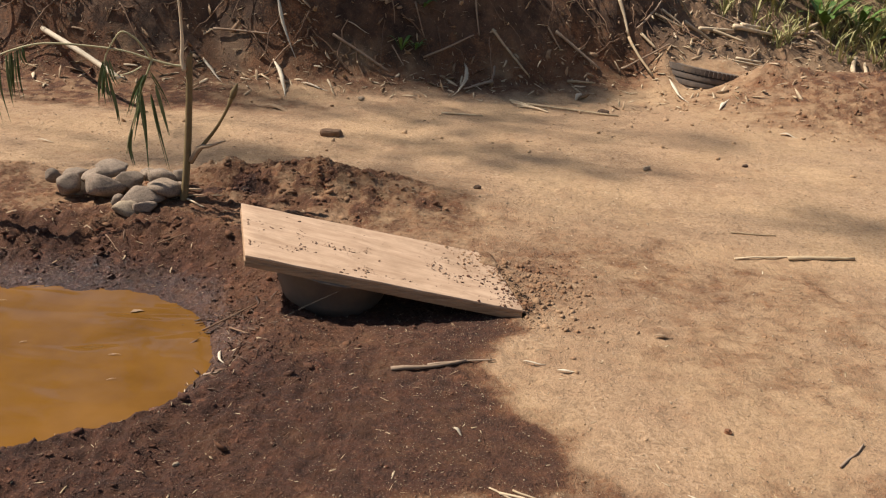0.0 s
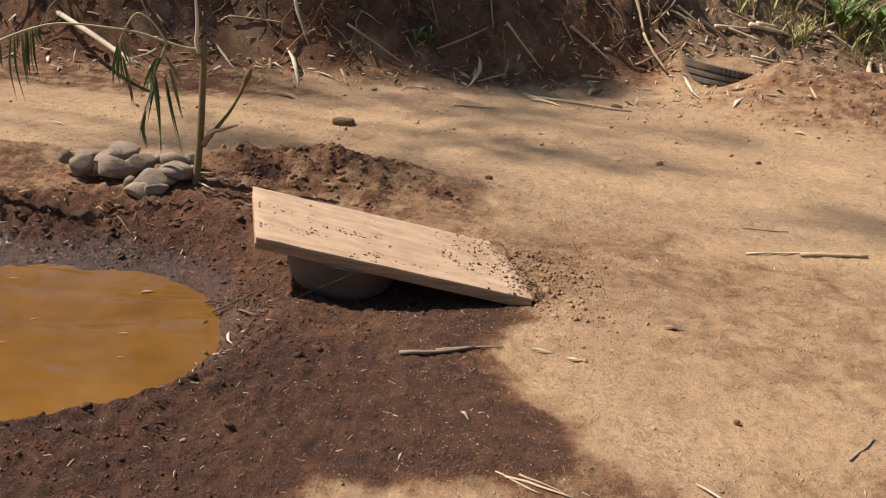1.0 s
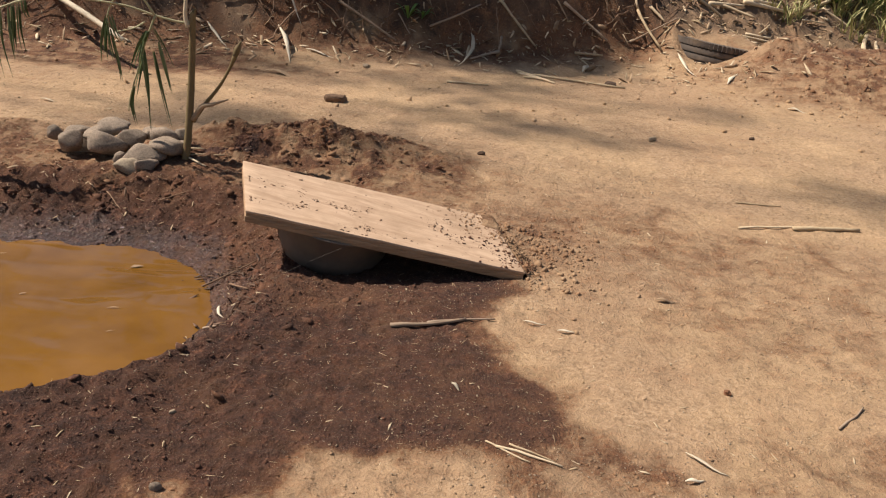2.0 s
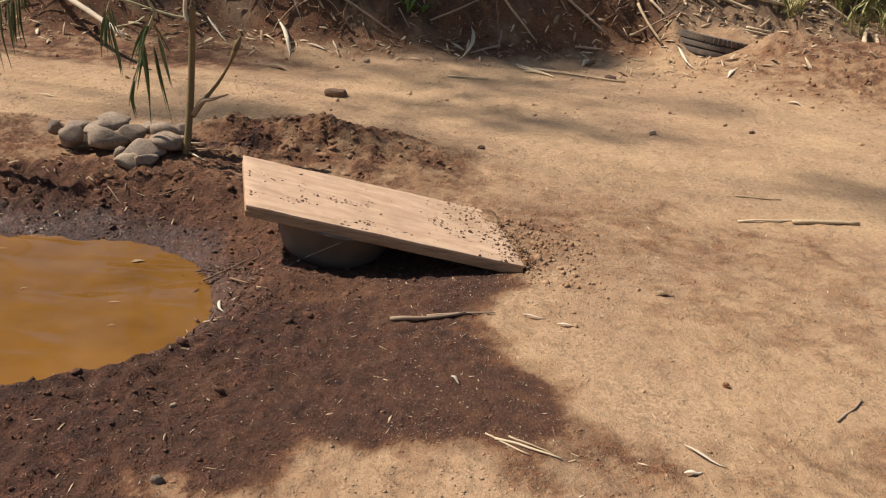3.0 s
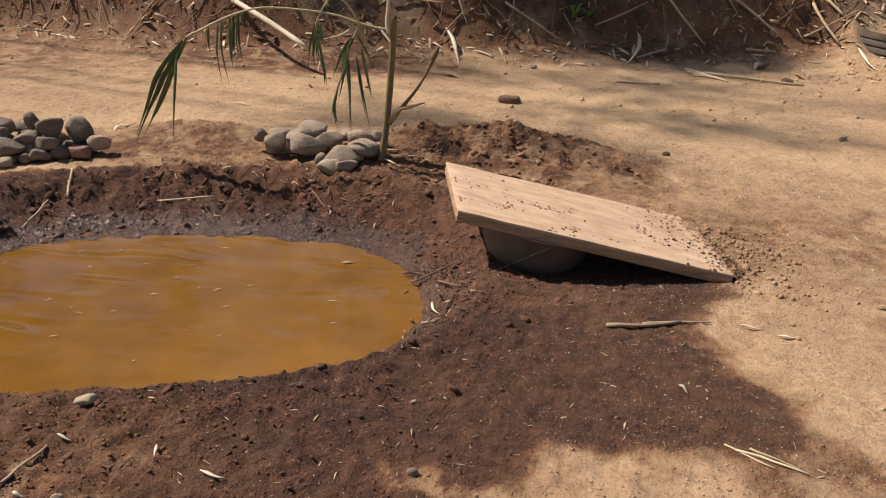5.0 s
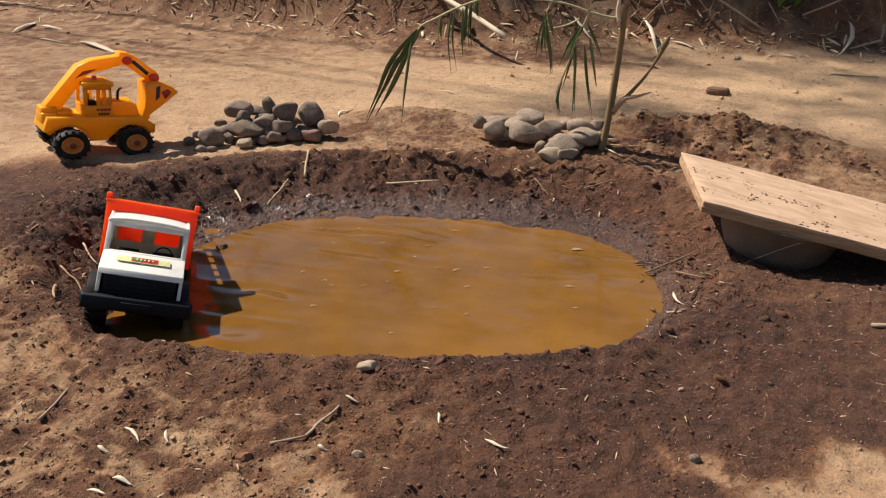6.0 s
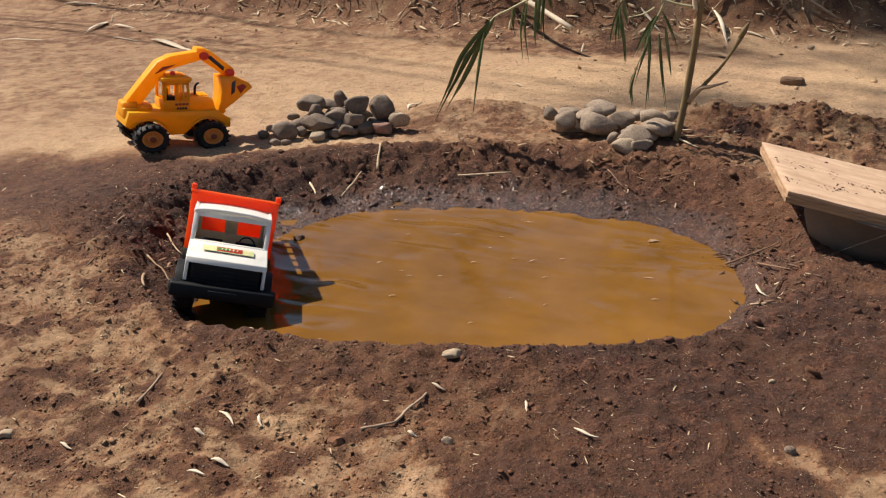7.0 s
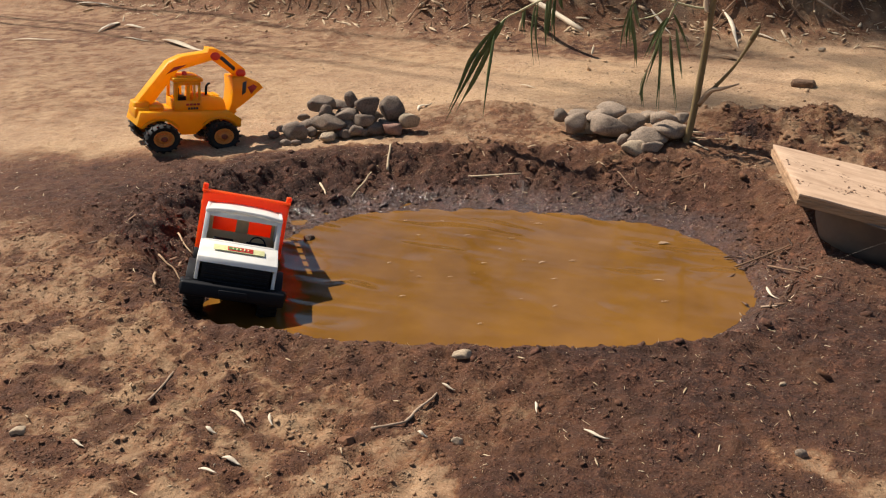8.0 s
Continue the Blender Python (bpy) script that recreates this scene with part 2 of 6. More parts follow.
def earth(name="earth", relief=0.7):
    m, t, b = material(name, 0.95, spec=0.4)

    def mark(key):
        a = t.nodes.new("ShaderNodeAttribute")
        a.attribute_name = key
        return a.outputs["Fac"]

    big, mid, fine = noise_node(t, 2.2, 5), noise_node(t, 14, 6, 0.65), noise_node(t, 130, 5, 0.7)
    grit = noise_node(t, 420, 3, 0.6)
    dry = ramp(t, big, [(0.34, (0.300, 0.178, 0.096)), (0.47, (0.41, 0.258, 0.142)), (0.56, (0.465, 0.297, 0.152)), (0.66, (0.54, 0.355, 0.188))])
    dry = mix(t, 0.36, dry, ramp(t, mid, [(0.34, (0.22, 0.130, 0.070)), (0.52, (0.405, 0.256, 0.142)), (0.68, (0.52, 0.355, 0.215))]))
    dry = mix(t, 0.42, dry, ramp(t, fine, [(0.36, (0.12, 0.072, 0.040)), (0.5, (0.39, 0.250, 0.138)), (0.66, (0.60, 0.43, 0.27))]))
    sand = noise_node(t, 900, 2, 0.6)
    dry = mix(t, 0.32, dry, ramp(t, sand, [(0.30, (0.48, 0.46, 0.45)), (0.5, (1, 1, 1)), (0.70, (1.35, 1.35, 1.35))]), "MULTIPLY")
    damp = mix(t, 0.5, ramp(t, mid, [(0.32, (0.080, 0.033, 0.0135)), (0.53, (0.178, 0.074, 0.030)), (0.70, (0.31, 0.155, 0.068))]),
               ramp(t, fine, [(0.36, (0.050, 0.022, 0.011)), (0.52, (0.172, 0.074, 0.032)), (0.68, (0.35, 0.182, 0.087))]))
    soak = mix(t, 0.5, ramp(t, mid, [(0.36, (0.022, 0.0092, 0.0060)), (0.53, (0.078, 0.0300, 0.0158)), (0.68, (0.166, 0.067, 0.034))]),
               ramp(t, fine, [(0.38, (0.018, 0.0078, 0.0052)), (0.53, (0.080, 0.0325, 0.0180)), (0.68, (0.24, 0.112, 0.060))]))
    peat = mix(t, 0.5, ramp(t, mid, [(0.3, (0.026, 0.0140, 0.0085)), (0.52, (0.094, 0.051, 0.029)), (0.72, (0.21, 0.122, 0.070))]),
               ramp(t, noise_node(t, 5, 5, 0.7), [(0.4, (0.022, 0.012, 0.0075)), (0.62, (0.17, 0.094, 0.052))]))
    wet = mark("wet_and_shade")
    speckle = maths(t, "MULTIPLY", maths(t, "SUBTRACT", maths(t, "ADD", mid, fine), 1.0), 1.15)
    k = maths(t, "ADD", wet, maths(t, "MULTIPLY", speckle, maths(t, "GREATER_THAN", wet, 0.02)), True)
    k1 = ramp(t, k, [(0.08, (0, 0, 0)), (0.55, (1, 1, 1))])
    k2 = ramp(t, k, [(0.45, (0, 0, 0)), (0.88, (1, 1, 1))])
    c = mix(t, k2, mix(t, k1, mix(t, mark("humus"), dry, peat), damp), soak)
    rough_look = 1.0 if relief > 0.5 else 0.3   # loose crumbs get less dark mottling, to offset the shade on their sides
    clotted = maths(t, "MULTIPLY", maths(t, "ADD", 0.34, maths(t, "MULTIPLY", k, 0.36)), rough_look)
    c = mix(t, clotted, c, ramp(t, grit, [(0.30, (0.45, 0.45, 0.45)), (0.5, (1, 1, 1)), (0.72, (1.0, 1.0, 1.0))]), "MULTIPLY")
    c = mix(t, clotted, c, ramp(t, noise_node(t, 46, 5, 0.7), [(0.34, (0.40, 0.38, 0.36)), (0.5, (1, 1, 1))]), "MULTIPLY")
    clumps = ramp(t, noise_node(t, 32, 6, 0.75), [(0.38, (0.62, 0.60, 0.58)), (0.5, (1, 1, 1)), (0.63, (1.5, 1.42, 1.34))])
    c = mix(t, maths(t, "MULTIPLY", k, 0.85), c, clumps, "MULTIPLY")
    pale = ramp(t, grit, [(0.64, (0, 0, 0)), (0.70, (0.6, 0.6, 0.6))])
    c = mix(t, pale, c, (0.42, 0.32, 0.22))
    t.links.new(c, b.inputs["Base Color"])
    slick = ramp(t, fine, [(0.42, (0.15, 0.15, 0.15)), (0.62, (1, 1, 1))])
    r = maths(t, "SUBTRACT", 0.95, maths(t, "MULTIPLY", mark("mud"), maths(t, "MULTIPLY", slick, 0.48)))
    t.links.new(r, b.inputs["Roughness"])
    film = maths(t, "MULTIPLY", mark("mud"), maths(t, "MULTIPLY", ramp(t, mid, [(0.38, (0, 0, 0)), (0.46, (1, 1, 1))]), ramp(t, fine, [(0.42, (0, 0, 0)), (0.50, (1, 1, 1))])))
    t.links.new(maths(t, "MULTIPLY", film, 1.0), b.inputs["Coat Weight"])
    b.inputs["Coat Roughness"].default_value = 0.17
    b.inputs["Coat IOR"].default_value = 1.6
    h = maths(t, "ADD", maths(t, "MULTIPLY", mid, 0.6), maths(t, "ADD", maths(t, "MULTIPLY", fine, 0.85), maths(t, "MULTIPLY", grit, 0.2)))
    dents = bump(t, b, h, relief, 0.012 if relief > 0.5 else 0.002)
    if relief > 0.5:   # damp soil is lumpier than the trodden dry earth
        t.links.new(maths(t, "ADD", 0.55, maths(t, "MULTIPLY", k, 0.6)), dents.inputs["Strength"])
    shine = node(t, "Bump", Strength=0.75, Distance=0.012)
    t.links.new(maths(t, "ADD", fine, maths(t, "MULTIPLY", noise_node(t, 55, 4, 0.6), 1.5)), shine.inputs["Height"])
    t.links.new(shine.outputs[0], b.inputs["Coat Normal"])
    return m


def muddy_water():
    m, t, b = material("muddy_water", 0.09, spec=0.5)
    b.inputs["IOR"].default_value = 1.38
    big, mid = noise_node(t, 3.0, 4), noise_node(t, 9, 5)
    c = mix(t, 0.5, ramp(t, big, [(0.3, (0.085, 0.037, 0.006)), (0.7, (0.235, 0.108, 0.019))]),
            ramp(t, mid, [(0.3, (0.12, 0.053, 0.009)), (0.7, (0.205, 0.097, 0.020))]))
    t.links.new(c, b.inputs["Base Color"])
    co = t.nodes.new("ShaderNodeNewGeometry")
    mp = t.nodes.new("ShaderNodeMapping")
    mp.inputs["Rotation"].default_value, mp.inputs["Scale"].default_value = (0, 0, radians(-24)), (4.2, 13, 1)
    t.links.new(co.outputs["Position"], mp.inputs["Vector"])
    w = node(t, "TexNoise", Scale=1.0, Detail=1.4, Roughness=0.4, Distortion=0.5)
    t.links.new(mp.outputs[0], w.inputs["Vector"])
    calm = ramp(t, noise_node(t, 4.2, 2, 0.5), [(0.44, (0.12, 0.12, 0.12)), (0.60, (1, 1, 1))])
    swell = bump(t, b, w.outputs["Fac"], 0.6, 0.020)
    t.links.new(maths(t, "MULTIPLY", calm, 1.0), swell.inputs["Strength"])
    return m


def plain(name, colour, rough=0.5, vary=0.12, scale=40, metal=0.0, spec=0.5, relief=0.0, dirt=0.0, thin=0.0, glow=0.0):
    """A surface of one colour with fine variation, relief and dust; thin or milky plastic passes light."""
    m, t, b = material(name, rough, metal, spec)
    if glow:   # light scattered inside milky plastic
        b.inputs["Subsurface Weight"].default_value, b.inputs["Subsurface Scale"].default_value = glow, 0.035
        b.inputs["Subsurface Radius"].default_value = (1.0, 0.6, 0.1)
    dark, light = [c * (1 - vary) for c in colour], [min(1, c * (1 + vary)) for c in colour]
    fac = noise_node(t, scale, 5, 0.65, False)
    c = ramp(t, fac, [(0.3, dark), (0.7, light)])
    if dirt:
        spots = ramp(t, noise_node(t, scale * 0.35, 6, 0.7, False), [(0.5, (0, 0, 0)), (0.72, (dirt, dirt, dirt))])
        c = mix(t, spots, c, (0.20, 0.135, 0.08))
    t.links.new(c, b.inputs["Base Color"])
    if relief:
        bump(t, b, fac, relief, 0.004)
    if thin:   # thin moulded plastic lets light through
        seep = t.nodes.new("ShaderNodeBsdfTranslucent")
        t.links.new(c, seep.inputs["Color"])
        both = node(t, "MixShader", Fac=thin)
        t.links.new(b.outputs[0], both.inputs[1])
        t.links.new(seep.outputs[0], both.inputs[2])
        t.links.new(both.outputs[0], t.nodes["Material Output"].inputs["Surface"])
    return m


EARTH, CRUMB, WATER = earth(), earth("crumbled_earth", 0.3), muddy_water()
RED = plain("red_plastic", (1.0, 0.095, 0.012), 0.35, 0.06, thin=0.35, glow=0.5)
WHITE = plain("white_plastic", (0.80, 0.77, 0.69), 0.35, 0.05, dirt=0.2, thin=0.12)
BLACK = plain("black_plastic", (0.008, 0.008, 0.009), 0.55, 0.2, spec=0.2)
YELLOW = plain("yellow_plastic", (1.0, 0.52, 0.012), 0.32, 0.05, thin=0.45, glow=0.2)


# ---- building helpers ----
def part(name, bm, mat, parent=None, label="", flat=False):
    me = bpy.data.meshes.new(name)
    if not flat:
        for f in bm.faces:
            f.smooth = True
    bm.to_mesh(me)
    bm.free()
    me.materials.append(mat)
    ob = new(name, me)
    ob.parent = parent
    if label:
        tagged(ob, label)
    return ob


def thing(name, m, label, category, group="", kind=""):
    ob = new(name)
    ob.empty_display_size = 0.02
    ob.matrix_world = m
    return tagged(ob, label, category, group, kind)


def box(bm, size, at, bevel=0.0, turn=None):
    """Adds a box with bevelled edges to bm."""
    m = Matrix.Translation(at)
    if turn:
        m = m @ pose(0, 0, 0, *turn)
    made = bmesh.ops.create_cube(bm, size=1, matrix=m @ Matrix.Diagonal((*size, 1)))
    if bevel:
        edges = list({e for v in made["verts"] for e in v.link_edges})
        bmesh.ops.bevel(bm, geom=edges, offset=bevel, segments=2, profile=0.5, affect="EDGES")
    return bm


# ---- ground ----
def spaced(lo, hi, step, far, grow=1.25):
    """Even steps from lo to hi, then wider and wider out to far on both sides."""
    mid = list(np.arange(lo, hi, step))
    out, s, left, right = [], step, lo, mid[-1]
    while right < far or left > -far:
        s *= grow
        left, right = left - s, right + s
        out.append((left, right))
    return np.array([a for a, _ in reversed(out)] + mid + [b for _, b in out])


def soil_marks(me, x, y, each=1):
    """What kind of soil lies at each point: soaked (some painted shade included), slimy at the waterline, or dark humus
    of the bank.
    """
    for key, value in (("wet_and_shade", wet_and_shade(x, y)), ("mud", mud(x, y)), ("humus", humus(x, y))):
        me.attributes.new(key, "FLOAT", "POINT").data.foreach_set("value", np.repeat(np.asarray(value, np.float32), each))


def sheet(name, xs, ys, mat):
    gx, gy = np.meshgrid(xs, ys)
    x, y = gx.ravel(), gy.ravel()
    z = ground_height(x, y)
    nx, ny = len(xs), len(ys)
    SURVEY.update(x=xs, y=ys, z=z.reshape(ny, nx))
    i = (np.arange(ny - 1)[:, None] * nx + np.arange(nx - 1)[None, :]).ravel()
    quads = np.stack([i, i + 1, i + nx + 1, i + nx], 1)
    me = bpy.data.meshes.new(name)
    me.vertices.add(nx * ny)
    me.vertices.foreach_set("co", np.stack([x, y, z], 1).ravel())
    me.loops.add(quads.size)
    me.loops.foreach_set("vertex_index", quads.ravel())
    me.polygons.add(len(quads))
    me.polygons.foreach_set("loop_start", np.arange(len(quads)) * 4)
    me.polygons.foreach_set("use_smooth", np.ones(len(quads), bool))
    me.update()
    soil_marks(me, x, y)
    me.materials.append(mat)
    return new(name, me)


ys = np.concatenate([np.arange(0.35, 2.5, 0.006), np.arange(2.5, 3.5, 0.009), np.arange(3.5, 5.2, 0.012)])
grow = 0.012 * 1.25 ** np.arange(1, 34)
ys = np.concatenate([(0.35 - np.cumsum(grow))[::-1], ys, ys[-1] + np.cumsum(grow)])
xs = spaced(-2.5, 1.75, 0.007, 60)
xs = np.concatenate([xs[xs < -4.4], np.arange(-4.4, -2.505, 0.016), xs[(xs >= -2.5) & (xs < 1.755)], np.arange(1.765, 2.9, 0.018), xs[xs > 2.92]])
ground = tagged(sheet("ground", xs, ys, EARTH),
                "trodden tan earth with dark soaked soil round a puddle", "ground", kind="structure")


def pool():
    bm = bmesh.new()
    bmesh.ops.create_circle(bm, cap_ends=True, cap_tris=True, segments=96, radius=1)
    for v in bm.verts:
        v.co = (v.co.x * 0.60, v.co.y * 0.46, 0)
    ob = part("water", bm, WATER)
    ob.matrix_world = pose(POOL[0], POOL[1], WATER_Z, 0, 0, math.degrees(POOL_TURN))
    return tagged(ob, "shallow puddle of opaque orange-brown muddy water", "puddle", kind="structure")


pool()

# ---- more materials ----
def wood(name, dark, light, along=(2, 60, 60)):
    m, t, b = material(name, 0.8, spec=0.3)
    co = t.nodes.new("ShaderNodeTexCoord")
    mp = t.nodes.new("ShaderNodeMapping")
    mp.inputs["Scale"].default_value = along
    t.links.new(co.outputs["Object"], mp.inputs["Vector"])
    g = node(t, "TexNoise", Scale=1.0, Detail=6.0, Roughness=0.65, Distortion=0.5)
    t.links.new(mp.outputs[0], g.inputs["Vector"])
    c = ramp(t, g.outputs["Fac"], [(0.3, dark), (0.7, light)])
    stain = ramp(t, noise_node(t, 9, 6, 0.7, False), [(0.48, (0, 0, 0)), (0.75, (0.7, 0.7, 0.7))])
    c = mix(t, stain, c, (0.26, 0.165, 0.095))
    t.links.new(c, b.inputs["Base Color"])
    bump(t, b, g.outputs["Fac"], 0.4, 0.002)
    return m


def litter(name, dark, light, rough=0.8):
    """Dry or living plant bits: each piece has its own tone."""
    m, t, b = material(name, rough, spec=0.3)
    geo = t.nodes.new("ShaderNodeNewGeometry")
    info = t.nodes.new("ShaderNodeObjectInfo")
    pick = maths(t, "FRACT", maths(t, "ADD", geo.outputs["Random Per Island"], info.outputs["Random"]))
    c = ramp(t, pick, [(0.0, dark), (1.0, light)])
    c = mix(t, 0.35, c, ramp(t, noise_node(t, 60, 5, 0.7), [(0.35, dark), (0.7, light)]))
    t.links.new(c, b.inputs["Base Color"])
    b.inputs["Subsurface Weight"].default_value = 0.0
    return m


def rock(name, a, c, speck):
    m, t, b = material(name, 0.85, spec=0.3)
    info = t.nodes.new("ShaderNodeObjectInfo")
    base = ramp(t, info.outputs["Random"], [(0.0, a), (1.0, c)])
    base = mix(t, 0.5, base, ramp(t, noise_node(t, 28, 6, 0.7), [(0.3, [v * 0.6 for v in a]), (0.7, [v * 1.35 for v in c])]))
    dust = ramp(t, noise_node(t, 17, 5, 0.6), [(0.52, (0, 0, 0)), (0.8, (0.55, 0.55, 0.55))])
    base = mix(t, dust, base, speck)
    t.links.new(base, b.inputs["Base Color"])
    pits = ramp(t, noise_node(t, 260, 3, 0.7), [(0.34, (0.5, 0.48, 0.46)), (0.5, (1, 1, 1)), (0.68, (1.25, 1.22, 1.18))])
    t.links.new(mix(t, 0.7, base, pits, "MULTIPLY"), b.inputs["Base Color"])
    bump(t, b, noise_node(t, 120, 5, 0.7), 0.55, 0.004)
    return m


WOOD = wood("board_wood", (0.37, 0.235, 0.145), (0.57, 0.395, 0.262))
PLY = wood("board_edge", (0.20, 0.115, 0.062), (0.46, 0.29, 0.165), (14, 60, 160))
STONE = rock("river_stone", (0.105, 0.076, 0.056), (0.225, 0.170, 0.126), (0.31, 0.22, 0.14))
DUSTY_STONE = rock("dusty_stone", (0.150, 0.112, 0.082), (0.30, 0.226, 0.162), (0.36, 0.26, 0.165))
PALE_STONE = rock("pale_stone", (0.29, 0.215, 0.14), (0.40, 0.31, 0.21), (0.33, 0.235, 0.15))
RUST_STONE = rock("rust_stone", (0.20, 0.10, 0.07), (0.26, 0.15, 0.11), (0.3, 0.22, 0.15))
STRAW = litter("straw", (0.33, 0.225, 0.12), (0.68, 0.54, 0.36))
PALE_LEAF = litter("bleached_leaf", (0.46, 0.37, 0.25), (0.70, 0.60, 0.45))
DEAD = litter("dead_leaf", (0.20, 0.115, 0.06), (0.50, 0.36, 0.22))
WET_SCRAP = litter("wet_scrap", (0.038, 0.020, 0.012), (0.17, 0.092, 0.052), 0.6)
ROOT = litter("root", (0.095, 0.052, 0.030), (0.31, 0.19, 0.112))
TWIG = litter("twig_bark", (0.22, 0.145, 0.09), (0.44, 0.32, 0.22))
GREEN = litter("green_leaf", (0.035, 0.085, 0.016), (0.13, 0.22, 0.045), 0.5)
FROND = litter("wilted_leaf", (0.040, 0.075, 0.022), (0.17, 0.20, 0.085), 0.45)
GRASS = litter("grass", (0.11, 0.145, 0.03), (0.52, 0.44, 0.20), 0.6)
RIB = litter("pale_rib", (0.30, 0.27, 0.13), (0.52, 0.46, 0.27))
STEM = litter("stem_bark", (0.10, 0.072, 0.030), (0.26, 0.18, 0.082))
TYRE = plain("tyre_rubber", (0.105, 0.080, 0.062), 0.9, 0.35, 30, relief=0.3, dirt=0.9)
TOY_RUBBER = plain("toy_tyre", (0.010, 0.0095, 0.009), 0.65, 0.2, 60, spec=0.25, dirt=0.14)
SILVER = plain("silver_plastic", (0.45, 0.45, 0.44), 0.4, 0.1, 60, metal=0.3, dirt=0.4)
CREAM = plain("cream_plastic", (0.62, 0.45, 0.24), 0.5, 0.08, 40, dirt=0.3)
OCHRE = plain("ochre_plastic", (0.62, 0.22, 0.030), 0.5, 0.15, 60, dirt=0.2)
RUSTY = plain("brown_plastic", (0.20, 0.04, 0.015), 0.5, 0.2, 60)
BASIN = plain("grey_basin", (0.135, 0.098, 0.072), 0.7, 0.2, 14, relief=0.3, dirt=0.6)
ORANGE_RED = plain("orange_red_plastic", (0.80, 0.045, 0.015), 0.4, 0.05)
DECAL_PALE = plain("pale_sticker", (0.62, 0.60, 0.30), 0.4, 0.2, 120)
DECAL_RED = plain("red_sticker", (0.42, 0.03, 0.02), 0.4, 0.3, 150)
DECAL_DARK = plain("dark_sticker", (0.05, 0.05, 0.05), 0.4, 0.4, 150)
DECAL_GREEN = plain("green_sticker", (0.06, 0.20, 0.05), 0.4, 0.3, 150)
CORD = plain("pale_cord", (0.13, 0.105, 0.08), 0.7, 0.2)


# ---- shape helpers ----
def tube(bm, pts, radii, sides=7, cap=True):
    """A bent, tapering round rod through pts."""
    pts = [Vector(p) for p in pts]
    rings = []
    for k, p in enumerate(pts):
        way = (pts[min(k + 1, len(pts) - 1)] - pts[max(k - 1, 0)]).normalized()
        side = way.orthogonal().normalized() if k == 0 else (side - way * side.dot(way)).normalized()
        other = way.cross(side)
        r = radii[k] if isinstance(radii, (list, tuple)) else radii
        rings.append([bm.verts.new(p + (side * math.cos(a) + other * math.sin(a)) * r)
                      for a in (2 * math.pi * j / sides for j in range(sides))])
    for a, b in zip(rings, rings[1:]):
        for j in range(sides):
            bm.faces.new((a[j], a[(j + 1) % sides], b[(j + 1) % sides], b[j]))
    if cap:
        bm.faces.new(rings[0][::-1])
        bm.faces.new(rings[-1])
    return bm


def smooth_line(pts, steps=4):
    """More points on a smooth line through pts."""
    pts = [Vector(p) for p in pts]
    full = [pts[0] * 2 - pts[1], *pts, pts[-1] * 2 - pts[-2]]
    out = []
    for k in range(1, len(full) - 2):
        a, b, c, d = full[k - 1:k + 3]
        for j in range(steps):
            t = j / steps
            out.append(0.5 * ((2 * b) + (c - a) * t + (2 * a - 5 * b + 4 * c - d) * t ** 2 + (3 * b - a - 3 * c + d) * t ** 3))
    return out + [pts[-1]]


def blade(bm, pts, width, across=None, fold=0.25, blunt=0.25):
    """A folded, pointed leaf along pts."""
    pts = [Vector(p) for p in pts]
    rows = []
    for k, p in enumerate(pts):
        t = k / (len(pts) - 1)
        way = (pts[min(k + 1, len(pts) - 1)] - pts[max(k - 1, 0)]).normalized()
        side = Vector(across) if across else way.cross(Vector((0, 0, 1)))
        side = (side - way * side.dot(way)).normalized()
        up = side.cross(way)
        w = width / 2 * max(0.06, min(1, (t + 0.06) / blunt) * min(1, (1.02 - t) / 0.6))
        rows.append([bm.verts.new(p + side * w), bm.verts.new(p - up * w * fold), bm.verts.new(p - side * w)])
    for a, b in zip(rows, rows[1:]):
        for j in range(2):
            bm.faces.new((a[j], a[j + 1], b[j + 1], b[j]))
    return bm


def prism(bm, outline, y0, y1, plane="xz"):
    """Extrudes an outline in x, z from y0 to y1 (plane 'yz': from x0 to x1)."""
    def at(a, b, c):
        return (a, c, b) if plane == "xz" else (c, a, b)
    lo = [bm.verts.new(at(a, b, y0)) for a, b in outline]
    hi = [bm.verts.new(at(a, b, y1)) for a, b in outline]
    n = len(outline)
    bm.faces.new(lo)
    bm.faces.new(hi[::-1])
    for j in range(n):
        bm.faces.new((lo[j], hi[j], hi[(j + 1) % n], lo[(j + 1) % n]))
    return bm


def finish(bm, bevel=0.0012):
    bmesh.ops.recalc_face_normals(bm, faces=bm.faces)
    if bevel:
        edges = [e for e in bm.edges if e.is_manifold and e.calc_face_angle(0) > 0.6]
        bmesh.ops.bevel(bm, geom=edges, offset=bevel, segments=2, profile=0.5, affect="EDGES", clamp_overlap=True)
    return bm


def crease(ob, angle=35):
    """Sharp edges where faces meet at more than the angle."""
    me = ob.data
    bm = bmesh.new()
    bm.from_mesh(me)
    for e in bm.edges:
        e.smooth = not (e.is_manifold and e.calc_face_angle(0) > radians(angle))
    bm.to_mesh(me)
    bm.free()
    return ob


